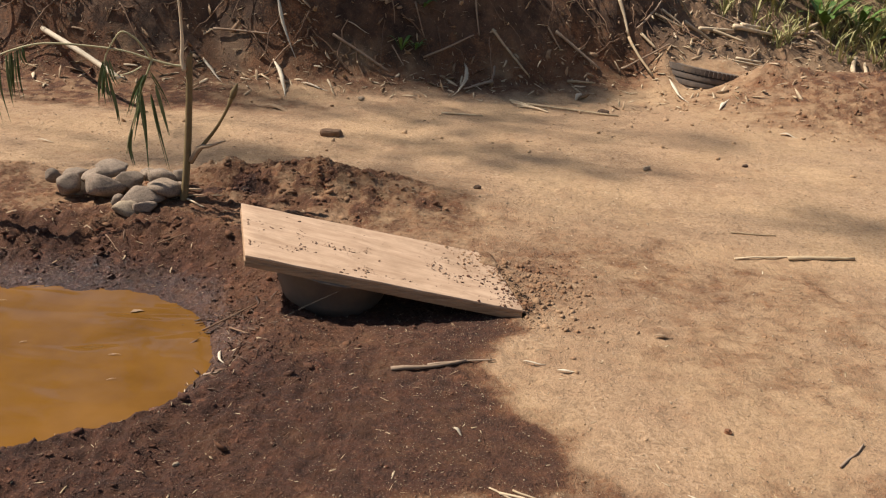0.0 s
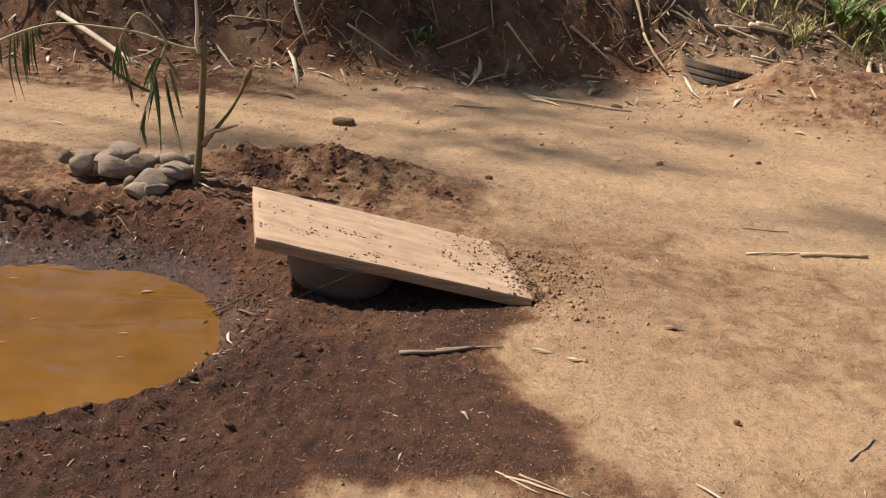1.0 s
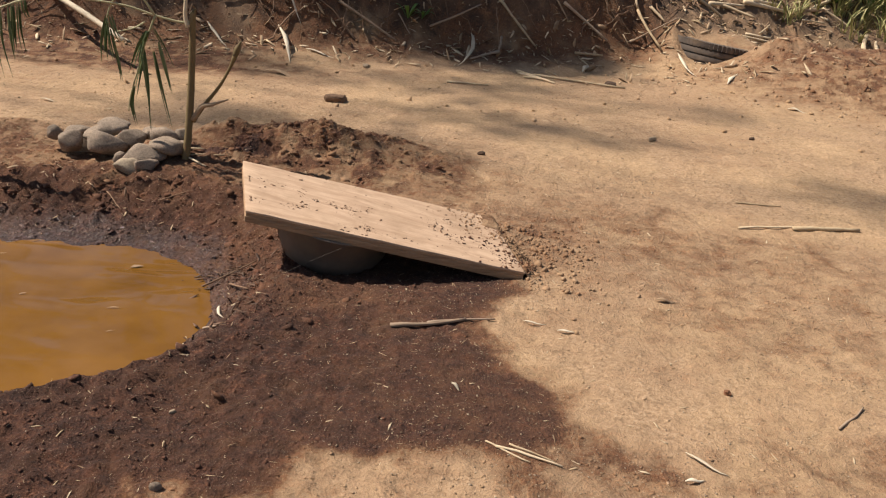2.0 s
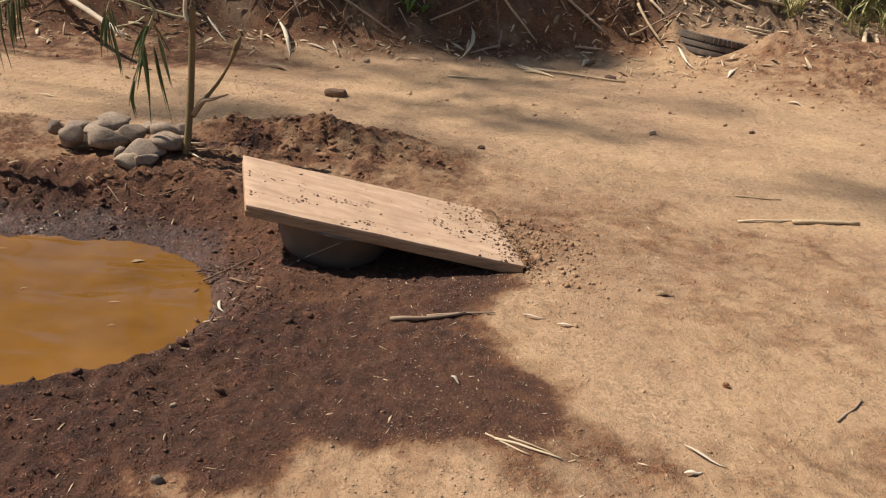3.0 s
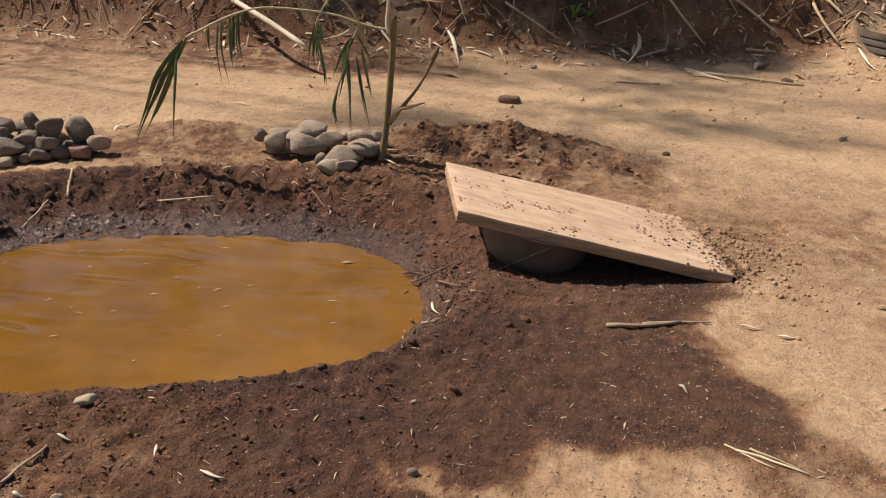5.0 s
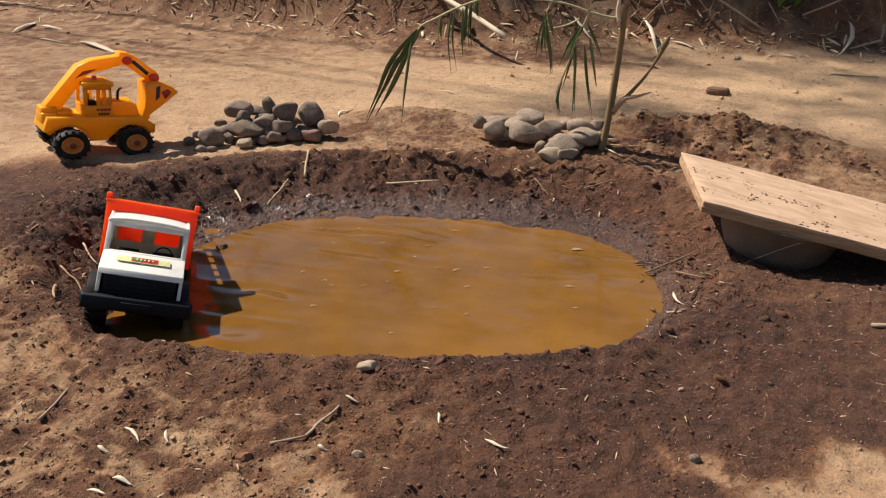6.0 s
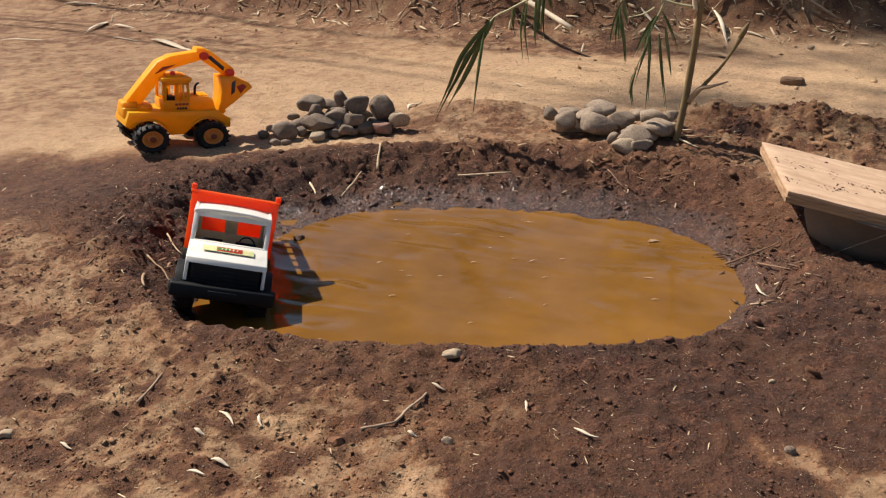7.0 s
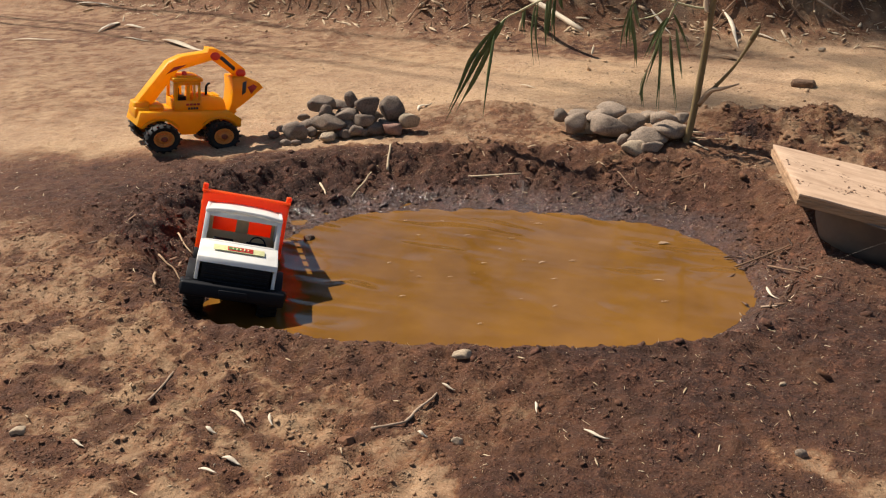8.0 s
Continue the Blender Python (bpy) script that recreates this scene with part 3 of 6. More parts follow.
def revolve(bm, profile, centre, axis="y", steps=28):
    """Turns a closed profile of (radius, offset) round an axis through centre."""
    c = Vector(centre)
    rings = []
    for j in range(steps):
        a = 2 * math.pi * j / steps
        ring = []
        for r, o in profile:
            if axis == "y":
                v = Vector((r * math.cos(a), o, r * math.sin(a)))
            elif axis == "z":
                v = Vector((r * math.cos(a), r * math.sin(a), o))
            else:
                v = Vector((o, r * math.cos(a), r * math.sin(a)))
            ring.append(bm.verts.new(c + v))
        rings.append(ring)
    n = len(profile)
    for j in range(steps):
        a, b = rings[j], rings[(j + 1) % steps]
        for k in range(n):
            bm.faces.new((a[k], a[(k + 1) % n], b[(k + 1) % n], b[k]))
    return bm


def scatter(name, verts, faces, places, mat, soil=False):
    """One joined mesh of many small pieces; places: arrays of 4x4 matrices."""
    v = np.asarray(verts, float)
    n, k = len(places), len(v)
    jit = 1 + 0.22 * TOSS.standard_normal((n, k, 1))
    co = np.einsum("nij,nkj->nki", places[:, :3, :3], v[None] * jit) + places[:, None, :3, 3]
    fa = np.asarray(faces)
    idx = (fa[None] + (np.arange(n) * k)[:, None, None]).reshape(-1, fa.shape[1])
    me = bpy.data.meshes.new(name)
    me.vertices.add(n * k)
    me.vertices.foreach_set("co", co.ravel())
    me.loops.add(idx.size)
    me.loops.foreach_set("vertex_index", idx.ravel())
    me.polygons.add(len(idx))
    me.polygons.foreach_set("loop_start", np.arange(len(idx)) * fa.shape[1])
    me.update()
    if soil:
        soil_marks(me, places[:, 0, 3], places[:, 1, 3], k)
    me.materials.append(mat)
    return new(name, me)


TOSS = np.random.default_rng(17)


def placed(x, y, size, flat=(1, 1, 1), sink=0.3, tilt=1.0, z=None):
    """Matrices for pieces at x, y on the ground, turned at random."""
    x, y, size = np.asarray(x, float), np.asarray(y, float), np.asarray(size, float)
    n = len(x)
    z = ground_height(x, y) if z is None else z
    a, b, c = TOSS.normal(0, tilt, n), TOSS.normal(0, tilt, n), TOSS.uniform(0, 6.28, n)
    ca, sa, cb, sb, cc, sc = np.cos(a), np.sin(a), np.cos(b), np.sin(b), np.cos(c), np.sin(c)
    turn = np.array([[cc * cb, cc * sb * sa - sc * ca, cc * sb * ca + sc * sa],
                     [sc * cb, sc * sb * sa + cc * ca, sc * sb * ca - cc * sa],
                     [-sb, cb * sa, cb * ca]]).transpose(2, 0, 1)
    out = np.zeros((n, 4, 4))
    out[:, :3, :3] = turn * np.array(flat)[None, None, :] * size[:, None, None]
    out[:, 0, 3], out[:, 1, 3], out[:, 2, 3] = x, y, z + size * flat[2] * sink
    return out


# ---- the board ramp and its basin ----
A, B, C = Vector((-0.325, 1.578, 0.112)), Vector((-0.400, 1.815, 0.130)), Vector((0.195, 1.634, 0.016))


def board():
    along = (C - A).normalized()
    side = (B - A).normalized()
    up = along.cross(side).normalized()
    long_, wide, thick = (C - A).length, (B - A).length, 0.023
    m = Matrix((along, side, up)).transposed().to_4x4()
    m.translation = A
    root = thing("wooden_board", Matrix.Translation(A), "weathered tan wooden board ramp propped on a basin, strewn with soil", "board")
    local = Matrix.Translation(-A) @ m
    bm = bmesh.new()
    box(bm, (long_, wide, thick * 0.22), (long_ / 2, wide / 2, -thick * 0.11), 0.0012)
    bmesh.ops.subdivide_edges(bm, edges=[e for e in bm.edges if e.calc_length() > 0.1], cuts=24, use_grid_fill=True)
    for v in bm.verts:
        v.co.z += 0.0012 * noise.noise(v.co * 14)
        v.co.y += 0.0015 * noise.noise(v.co * 30 + Vector((3, 1, 2)))
        v.co = local @ v.co
    crease(part("face_board", bm, WOOD, root))
    bm = bmesh.new()
    for lift, inset in ((0.36, -0.001), (0.62, 0.0012), (0.88, -0.0008)):
        box(bm, (long_ - 0.002 + inset, wide - 0.001 + inset, thick * 0.27), (long_ / 2, wide / 2, -thick * lift), 0.0008)
    for v in bm.verts:
        v.co = local @ v.co
    crease(part("backing_layer", bm, PLY, root, "rough darker underside ply"))
    return m, long_, wide


BOARD, BOARD_LONG, BOARD_WIDE = board()


def basin():
    m = BOARD.normalized() @ pose(0.190, 0.124, -0.0250)
    root = thing("basin", m, "grey moulded basin propping up the board", "basin")
    bm = bmesh.new()
    outer = [(0.004, -0.112), (0.055, -0.110), (0.088, -0.094), (0.108, -0.055), (0.119, -0.004), (0.126, 0.0), (0.126, 0.004)]
    inner = [(0.115, 0.004), (0.110, -0.008), (0.101, -0.055), (0.082, -0.088), (0.05, -0.102), (0.004, -0.104)]
    revolve(bm, outer + inner, (0, 0, 0), "z", 40)
    finish(bm, 0)
    part("bowl", bm, BASIN, root)


basin()


# ---- stones ----
def stone(x, y, z, w, h, mat, group, label):
    bm = bmesh.new()
    bmesh.ops.create_icosphere(bm, subdivisions=3, radius=1)
    off = Vector((random.uniform(-50, 50), random.uniform(-50, 50), random.uniform(-50, 50)))
    flats = [(Vector((random.gauss(0, 1), random.gauss(0, 1), random.gauss(0, 1))).normalized(), random.uniform(0.55, 0.82)) for _ in range(7)]
    for v in bm.verts:
        n = v.co.normalized()
        v.co = n * (1 + 0.26 * noise.noise(n * 0.9 + off) + 0.10 * noise.noise(n * 1.9 + off) + 0.035 * noise.noise(n * 5 + off) + 0.012 * noise.noise(n * 13 + off))
        for way, far in flats:   # worn flat sides
            over = v.co.dot(way) - far
            if over > 0:
                v.co -= way * over * 0.9
        v.co.z = max(v.co.z, -0.72)
    deep = w * random.uniform(0.6, 0.85)
    for v in bm.verts:
        v.co = (v.co.x * w * 0.52, v.co.y * deep * 0.5, v.co.z * h * 0.56)
    ob = part("stone", bm, mat)
    ob.matrix_world = pose(x, y, z, random.uniform(-9, 9), random.uniform(-10, 10), 24 + random.uniform(-18, 18))
    return tagged(ob, label, "stone", group)


PLANT_STONES = [
    (-0.969, 2.130, 0.056, 0.048, 0.036), (-0.919, 2.105, 0.043, 0.066, 0.056), (-0.927, 2.165, 0.054, 0.062, 0.030), (-0.836, 2.108, 0.047, 0.108, 0.066),
    (-0.851, 2.165, 0.066, 0.108, 0.040), (-0.846, 2.205, 0.072, 0.075, 0.028), (-0.771, 2.135, 0.058, 0.064, 0.054), (-0.774, 2.062, 0.038, 0.035, 0.036),
    (-0.715, 2.064, 0.045, 0.106, 0.044), (-0.693, 2.145, 0.070, 0.076, 0.050), (-0.668, 2.098, 0.056, 0.090, 0.042), (-0.652, 2.148, 0.074, 0.040, 0.036),
    (-0.732, 2.004, 0.024, 0.058, 0.041), (-0.690, 2.016, 0.024, 0.062, 0.030), (-0.641, 2.105, 0.064, 0.046, 0.024), (-0.741, 2.180, 0.064, 0.060, 0.036)]
BED_STONES = [(-0.905, 2.15, 0.024, 0.085, 0.05), (-0.82, 2.16, 0.026, 0.09, 0.05), (-0.745, 2.13, 0.026, 0.08, 0.045), (-0.68, 2.13, 0.028, 0.08, 0.05)]
for k, (x, y, z, w, h) in enumerate(PLANT_STONES + BED_STONES):
    if k in (7, 12, 13):
        z = ground_at(x, y) + h * 0.34
    stone(x, y, z, w, h, PALE_STONE if k == 12 else DUSTY_STONE, "stones round the plant", "smooth grey river stone in a ring at the plant's foot")

HEAP_STONES = [
    (-1.605, 1.943, 0.080, 0.078, 0.058), (-1.514, 1.962, 0.098, 0.044, 0.050), (-1.463, 1.961, 0.080, 0.068, 0.072),
    (-1.414, 1.999, 0.068, 0.074, 0.080), (-1.359, 1.998, 0.040, 0.060, 0.056), (-1.392, 1.961, 0.024, 0.076, 0.040),
    (-1.464, 1.933, 0.050, 0.060, 0.040), (-1.516, 1.940, 0.060, 0.082, 0.036), (-1.552, 1.890, 0.046, 0.108, 0.048),
    (-1.570, 1.908, 0.070, 0.040, 0.040), (-1.615, 1.825, 0.028, 0.070, 0.060), (-1.613, 1.882, 0.035, 0.056, 0.030)]
SMALL_STONES = [
    (-1.582, 1.855, 0.022, 0.034, 0.031), (-1.527, 1.848, 0.018, 0.046, 0.030), (-1.468, 1.900, 0.026, 0.042, 0.034),
    (-1.498, 1.886, 0.015, 0.034, 0.028), (-1.436, 1.943, 0.024, 0.050, 0.046), (-1.458, 1.918, 0.016, 0.034, 0.022),
    (-1.656, 1.924, 0.040, 0.036, 0.026), (-1.523, 1.872, 0.011, 0.018, 0.020), (-1.687, 1.872, 0.014, 0.044, 0.028),
    (-1.615, 1.780, 0.009, 0.042, 0.022), (-1.691, 1.823, 0.010, 0.034, 0.024), (-1.587, 1.787, 0.010, 0.028, 0.022),
    (-1.579, 1.992, 0.068, 0.062, 0.030)]
UNDER_STONES = [(-1.47, 2.00, 0.03, 0.09, 0.07), (-1.54, 1.97, 0.03, 0.09, 0.07), (-1.60, 1.93, 0.03, 0.09, 0.06), (-1.42, 1.99, 0.02, 0.09, 0.06),
                (-1.51, 1.92, 0.02, 0.08, 0.06)]
for k, (x, y, z, w, h) in enumerate(HEAP_STONES + SMALL_STONES + UNDER_STONES):
    stone(x, y, z * 0.93, w, h * 0.9, RUST_STONE if k == 5 else PALE_STONE if k in (4, 13, 20) else STONE, "stones of the heap", "grey river stone in a piled heap beside the toy excavator")

for x, y, w, h, mat, label in (
        (-0.715, 0.968, 0.031, 0.012, PALE_STONE, "pale oval pebble on dark damp soil"), (-0.645, 0.801, 0.016, 0.012, PALE_STONE, "small pale pebble on soil"),
        (-1.170, 0.571, 0.024, 0.012, PALE_STONE, "rough pale pebble on dry earth"), (-0.412, 3.546, 0.030, 0.024, PALE_STONE, "small pale pebble near the bank"),
        (0.616, 2.809, 0.030, 0.020, PALE_STONE, "flat pale pebble on dry earth"), (-0.250, 0.944, 0.016, 0.011, STONE, "small grey pebble on soil"),
        (-0.288, 1.099, 0.012, 0.009, PALE_STONE, "small grey pebble on damp soil")):
    stone(x, y, ground_at(x, y) + h * 0.3, w, h, mat, "loose pebbles", label)


# ---- clods and chunks ----
def clod(x, y, w, h, label, mat):
    bm = bmesh.new()
    bmesh.ops.create_icosphere(bm, subdivisions=2, radius=0.5)
    off = Vector((x * 31, y * 17, 3))
    for v in bm.verts:
        v.co *= 1 + 0.45 * noise.noise(v.co * 3.5 + off)
        v.co = (v.co.x * w, v.co.y * w * 0.7, v.co.z * h)
    ob = part("soil_clod", bm, mat, flat=True)
    ob.matrix_world = pose(x, y, ground_at(x, y) + h * 0.3, 0, 0, random.uniform(-30, 30))
    return tagged(ob, label, "clod", "loose clods")


SPECK = plain("soil_speck", (0.17, 0.098, 0.056), 0.95, 0.4, 90)
CLOD = plain("clod_earth", (0.085, 0.05, 0.03), 0.95, 0.35, 60, relief=0.6)
BROWN_CLOD = plain("red_clod", (0.17, 0.075, 0.035), 0.95, 0.35, 60, relief=0.6)
for x, y, w, h, mat in ((-0.773, 0.739, 0.022, 0.016, BROWN_CLOD), (0.497, 1.288, 0.013, 0.010, BROWN_CLOD), (0.085, 2.423, 0.024, 0.014, CLOD),
                        (-0.20, 1.99, 0.03, 0.022, CLOD), (-0.30, 2.03, 0.022, 0.018, CLOD), (0.95, 2.9, 0.02, 0.014, CLOD), (0.57, 3.62, 0.05, 0.025, CLOD)):
    clod(x, y, w, h, "dark crumbly clod of earth lying on the ground", mat)
bm = bmesh.new()
box(bm, (0.068, 0.036, 0.024), (0, 0, 0.012), 0.005)
bmesh.ops.subdivide_edges(bm, edges=bm.edges[:], cuts=2)
for v in bm.verts:
    v.co += Vector((noise.noise(v.co * 60), noise.noise(v.co * 60 + Vector((5, 0, 0))), 0.6 * noise.noise(v.co * 60 + Vector((0, 9, 0))))) * 0.006
chunk = part("wood_chunk", bm, ROOT, flat=True)
chunk.matrix_world = pose(-0.426, 2.974, ground_at(-0.426, 2.974) - 0.001, 0, 0, -8)
tagged(chunk, "dark brown broken wood chunk on dry earth", "wood chunk")


# ---- the cut stem with drooping fronds ----
def leafy_stem():
    base = Vector((-0.629, 2.104, 0.0))
    root = thing("cut_plant", Matrix.Translation(base), "upright cut woody stem with wilted drooping green leaf fronds", "plant")

    def rel(pts):
        return [Vector(p) - base for p in pts]

    def rod(name, pts, radii, mat, label="", sides=9):
        line = smooth_line(rel(pts), 4)
        k = len(line)
        rr = [np.interp(j / (k - 1), np.linspace(0, 1, len(radii)), radii) * (1 + 0.10 * noise.noise(line[j] * 40)) for j in range(k)]
        bm = bmesh.new()
        tube(bm, line, rr, sides)
        return part(name, bm, mat, root, label)

    rod("stem", [(-0.634, 2.090, -0.03), (-0.618, 2.093, 0.078), (-0.608, 2.097, 0.179), (-0.601, 2.100, 0.277), (-0.596, 2.100, 0.358), (-0.594, 2.100, 0.380)],
        [0.0098, 0.0088, 0.0083, 0.0079, 0.0075, 0.0058], STEM)
    rod("stub", [(-0.596, 2.100, 0.36), (-0.590, 2.100, 0.388)], [0.007, 0.003], STEM)
    rod("shoot", [(-0.606, 2.096, 0.345), (-0.612, 2.098, 0.371), (-0.609, 2.099, 0.423), (-0.613, 2.098, 0.52)], [0.006, 0.005, 0.0038, 0.002], STRAW, "pale peeled shoot")
    rod("branch", [(-0.606, 2.100, 0.125), (-0.576, 2.102, 0.167), (-0.541, 2.104, 0.212), (-0.515, 2.104, 0.256), (-0.499, 2.104, 0.291)], [0.0062, 0.0048, 0.0036, 0.0036, 0.0060], STEM)
    rod("bud", [(-0.501, 2.104, 0.287), (-0.494, 2.104, 0.304), (-0.486, 2.104, 0.322)], [0.0058, 0.0078, 0.002], STEM, "split dark bark tip")
    rod("twig", [(-0.604, 2.094, 0.130), (-0.580, 2.092, 0.164), (-0.554, 2.090, 0.172), (-0.515, 2.090, 0.187)], [0.0066, 0.0060, 0.0042, 0.0016], DEAD, "reddish broken twig")
    rod("frond_rib", [(-0.600, 2.100, 0.356), (-0.629, 2.092, 0.357), (-0.675, 2.078, 0.369), (-0.733, 2.059, 0.388), (-0.810, 2.035, 0.398), (-0.886, 2.011, 0.401),
                      (-0.937, 1.995, 0.390), (-0.988, 1.978, 0.369), (-1.027, 1.966, 0.348), (-1.053, 1.958, 0.335), (-1.081, 1.950, 0.306)], [0.0036, 0.0028, 0.0025, 0.0024, 0.0026, 0.0030, 0.0022], RIB, sides=6)
    rod("frond_rib", [(-0.675, 2.078, 0.369), (-0.695, 2.072, 0.402), (-0.712, 2.066, 0.421), (-0.733, 2.059, 0.430), (-0.752, 2.053, 0.407), (-0.769, 2.048, 0.374), (-0.774, 2.046, 0.341)],
        [0.0028, 0.0022, 0.0018], RIB, sides=6)
    rod("frond_rib", [(-0.675, 2.078, 0.367), (-0.687, 2.074, 0.336), (-0.700, 2.070, 0.302), (-0.716, 2.064, 0.247), (-0.736, 2.058, 0.184), (-0.742, 2.056, 0.148)], [0.0030, 0.0022, 0.0012], RIB, sides=6)
    rod("side_rib", [(-0.697, 2.071, 0.353), (-0.720, 2.064, 0.339), (-0.755, 2.053, 0.330)], [0.0022, 0.0012], RIB, sides=5)
    near_leaves = [
        [(-0.690, 0.336), (-0.713, 0.295), (-0.736, 0.235)], [(-0.732, 0.205), (-0.743, 0.162), (-0.738, 0.112)], [(-0.704, 0.295), (-0.699, 0.205), (-0.699, 0.100)],
        [(-0.683, 0.289), (-0.672, 0.206), (-0.654, 0.104)], [(-0.670, 0.309), (-0.657, 0.248), (-0.645, 0.190)], [(-0.675, 0.345), (-0.654, 0.303), (-0.636, 0.255)],
        [(-0.696, 0.313), (-0.711, 0.272), (-0.722, 0.230)], [(-0.706, 0.285), (-0.722, 0.235), (-0.742, 0.170)], [(-0.686, 0.335), (-0.700, 0.305), (-0.712, 0.262)]]
    middle_leaves = [
        [(-0.769, 0.367), (-0.785, 0.314), (-0.791, 0.256)], [(-0.774, 0.347), (-0.782, 0.307), (-0.789, 0.280)], [(-0.772, 0.334), (-0.761, 0.260), (-0.759, 0.215)],
        [(-0.766, 0.367), (-0.757, 0.333), (-0.746, 0.308)], [(-0.772, 0.361), (-0.770, 0.307), (-0.765, 0.260)], [(-0.771, 0.350), (-0.778, 0.300), (-0.776, 0.262)]]
    hanging_leaves = [
        [(-0.988, 0.368), (-0.996, 0.296), (-0.987, 0.216)], [(-0.956, 0.378), (-0.962, 0.310), (-0.963, 0.261)], [(-0.943, 0.386), (-0.948, 0.323), (-0.945, 0.271)],
        [(-0.950, 0.382), (-0.953, 0.323), (-0.953, 0.283)], [(-1.017, 0.352), (-1.023, 0.315), (-1.022, 0.292)], [(-0.927, 0.393), (-0.930, 0.369), (-0.925, 0.351)]]
    end_leaves = [
        [(-1.055, 0.333), (-1.123, 0.259), (-1.171, 0.185), (-1.226, 0.065)], [(-1.062, 0.325), (-1.119, 0.236), (-1.169, 0.151), (-1.217, 0.063)],
        [(-1.070, 0.315), (-1.125, 0.211), (-1.168, 0.136), (-1.202, 0.083)], [(-1.050, 0.335), (-1.090, 0.269), (-1.122, 0.238), (-1.163, 0.159)],
        [(-1.074, 0.300), (-1.092, 0.190), (-1.106, 0.082)], [(-1.065, 0.325), (-1.140, 0.241), (-1.181, 0.159), (-1.221, 0.080)],
        [(-1.058, 0.330), (-1.107, 0.263), (-1.138, 0.210), (-1.171, 0.156)], [(-1.078, 0.300), (-1.112, 0.228), (-1.150, 0.160), (-1.190, 0.105)]]
    for leaves, width, depth in ((near_leaves, 0.0068, 2.068), (middle_leaves, 0.0058, 2.048), (hanging_leaves, 0.0068, 1.985), (end_leaves, 0.0092, 1.935)):
        for pts in leaves * (1 if leaves is end_leaves else 2):
            off = random.uniform(-0.007, 0.007)
            y = depth + random.uniform(-0.014, 0.014)
            line = smooth_line(rel([(x + off * j / 2, y + 0.004 * j, z) for j, (x, z) in enumerate(pts)]), 5)
            bm = bmesh.new()
            a = random.uniform(-0.9, 0.9)
            blade(bm, line, width * random.uniform(0.75, 1.2), (math.cos(a), math.sin(a), 0.1), 0.5, 0.2)
            part("leaf", bm, FROND, root)


leafy_stem()


# ---- toy wheels ----
def wheel(parent, x, y, r, w, out, rim_mat, hub_mat, lugs=0):
    """A toy wheel with its axis along y; out is the side on which the hub shows."""
    bm = bmesh.new()
    h = w / 2
    prof = [(r * 0.60, -h * 0.8), (r * 0.86, -h), (r * 0.97, -h * 0.75), (r, -h * 0.3), (r, h * 0.3), (r * 0.97, h * 0.75), (r * 0.86, h), (r * 0.60, h * 0.8)]
    revolve(bm, prof, (0, 0, 0), "y", 36)
    finish(bm, 0)
    tyre = crease(part("wheel", bm, TOY_RUBBER, parent, "black rubbery toy wheel"), 40)
    tyre.location = (x, y, r)
    bm = bmesh.new()
    for j in range(lugs):
        a = 2 * math.pi * j / lugs
        for s in (-1, 1):
            b = a + (0.5 * math.pi / lugs if s > 0 else -0.5 * math.pi / lugs)
            m = pose(0, 0, 0, 0, -math.degrees(b), 0) @ pose(r * 0.99, s * h * 0.52, 0, s * 18, 0, 0)
            bmesh.ops.create_cube(bm, size=1, matrix=m @ Matrix.Diagonal((r * 0.12, h * 0.9, r * 0.11, 1)))
    tagged(part("tread", bm, TOY_RUBBER, tyre, "worn black tread lugs", flat=True), kind="stuff")
    bm = bmesh.new()
    f = h * out
    revolve(bm, [(r * 0.61, f * 0.2), (r * 0.61, f * 0.86), (r * 0.53, f * 0.93), (r * 0.47, f * 0.70), (r * 0.30, f * 0.62), (r * 0.28, f * 0.95), (0.0004, f * 0.98), (0.0004, f * 0.2)],
            (0, 0, 0), "y", 28)
    for j in range(8):
        a = 2 * math.pi * j / 8
        m = pose(0, 0, 0, 0, -math.degrees(a), 0) @ Matrix.Translation((r * 0.40, f * 0.62, 0))
        bmesh.ops.create_cube(bm, size=1, matrix=m @ Matrix.Diagonal((r * 0.24, h * 0.35, r * 0.07, 1)))
    finish(bm, 0)
    part("rim", bm, rim_mat, tyre)
    bm = bmesh.new()
    revolve(bm, [(r * 0.2, f * 0.9), (r * 0.2, f * 1.04), (r * 0.12, f * 1.1), (0.0004, f * 1.1), (0.0004, f * 0.9)], (0, 0, 0), "y", 16)
    finish(bm, 0)
    part("hub_cap", bm, hub_mat, tyre)
    return tyre


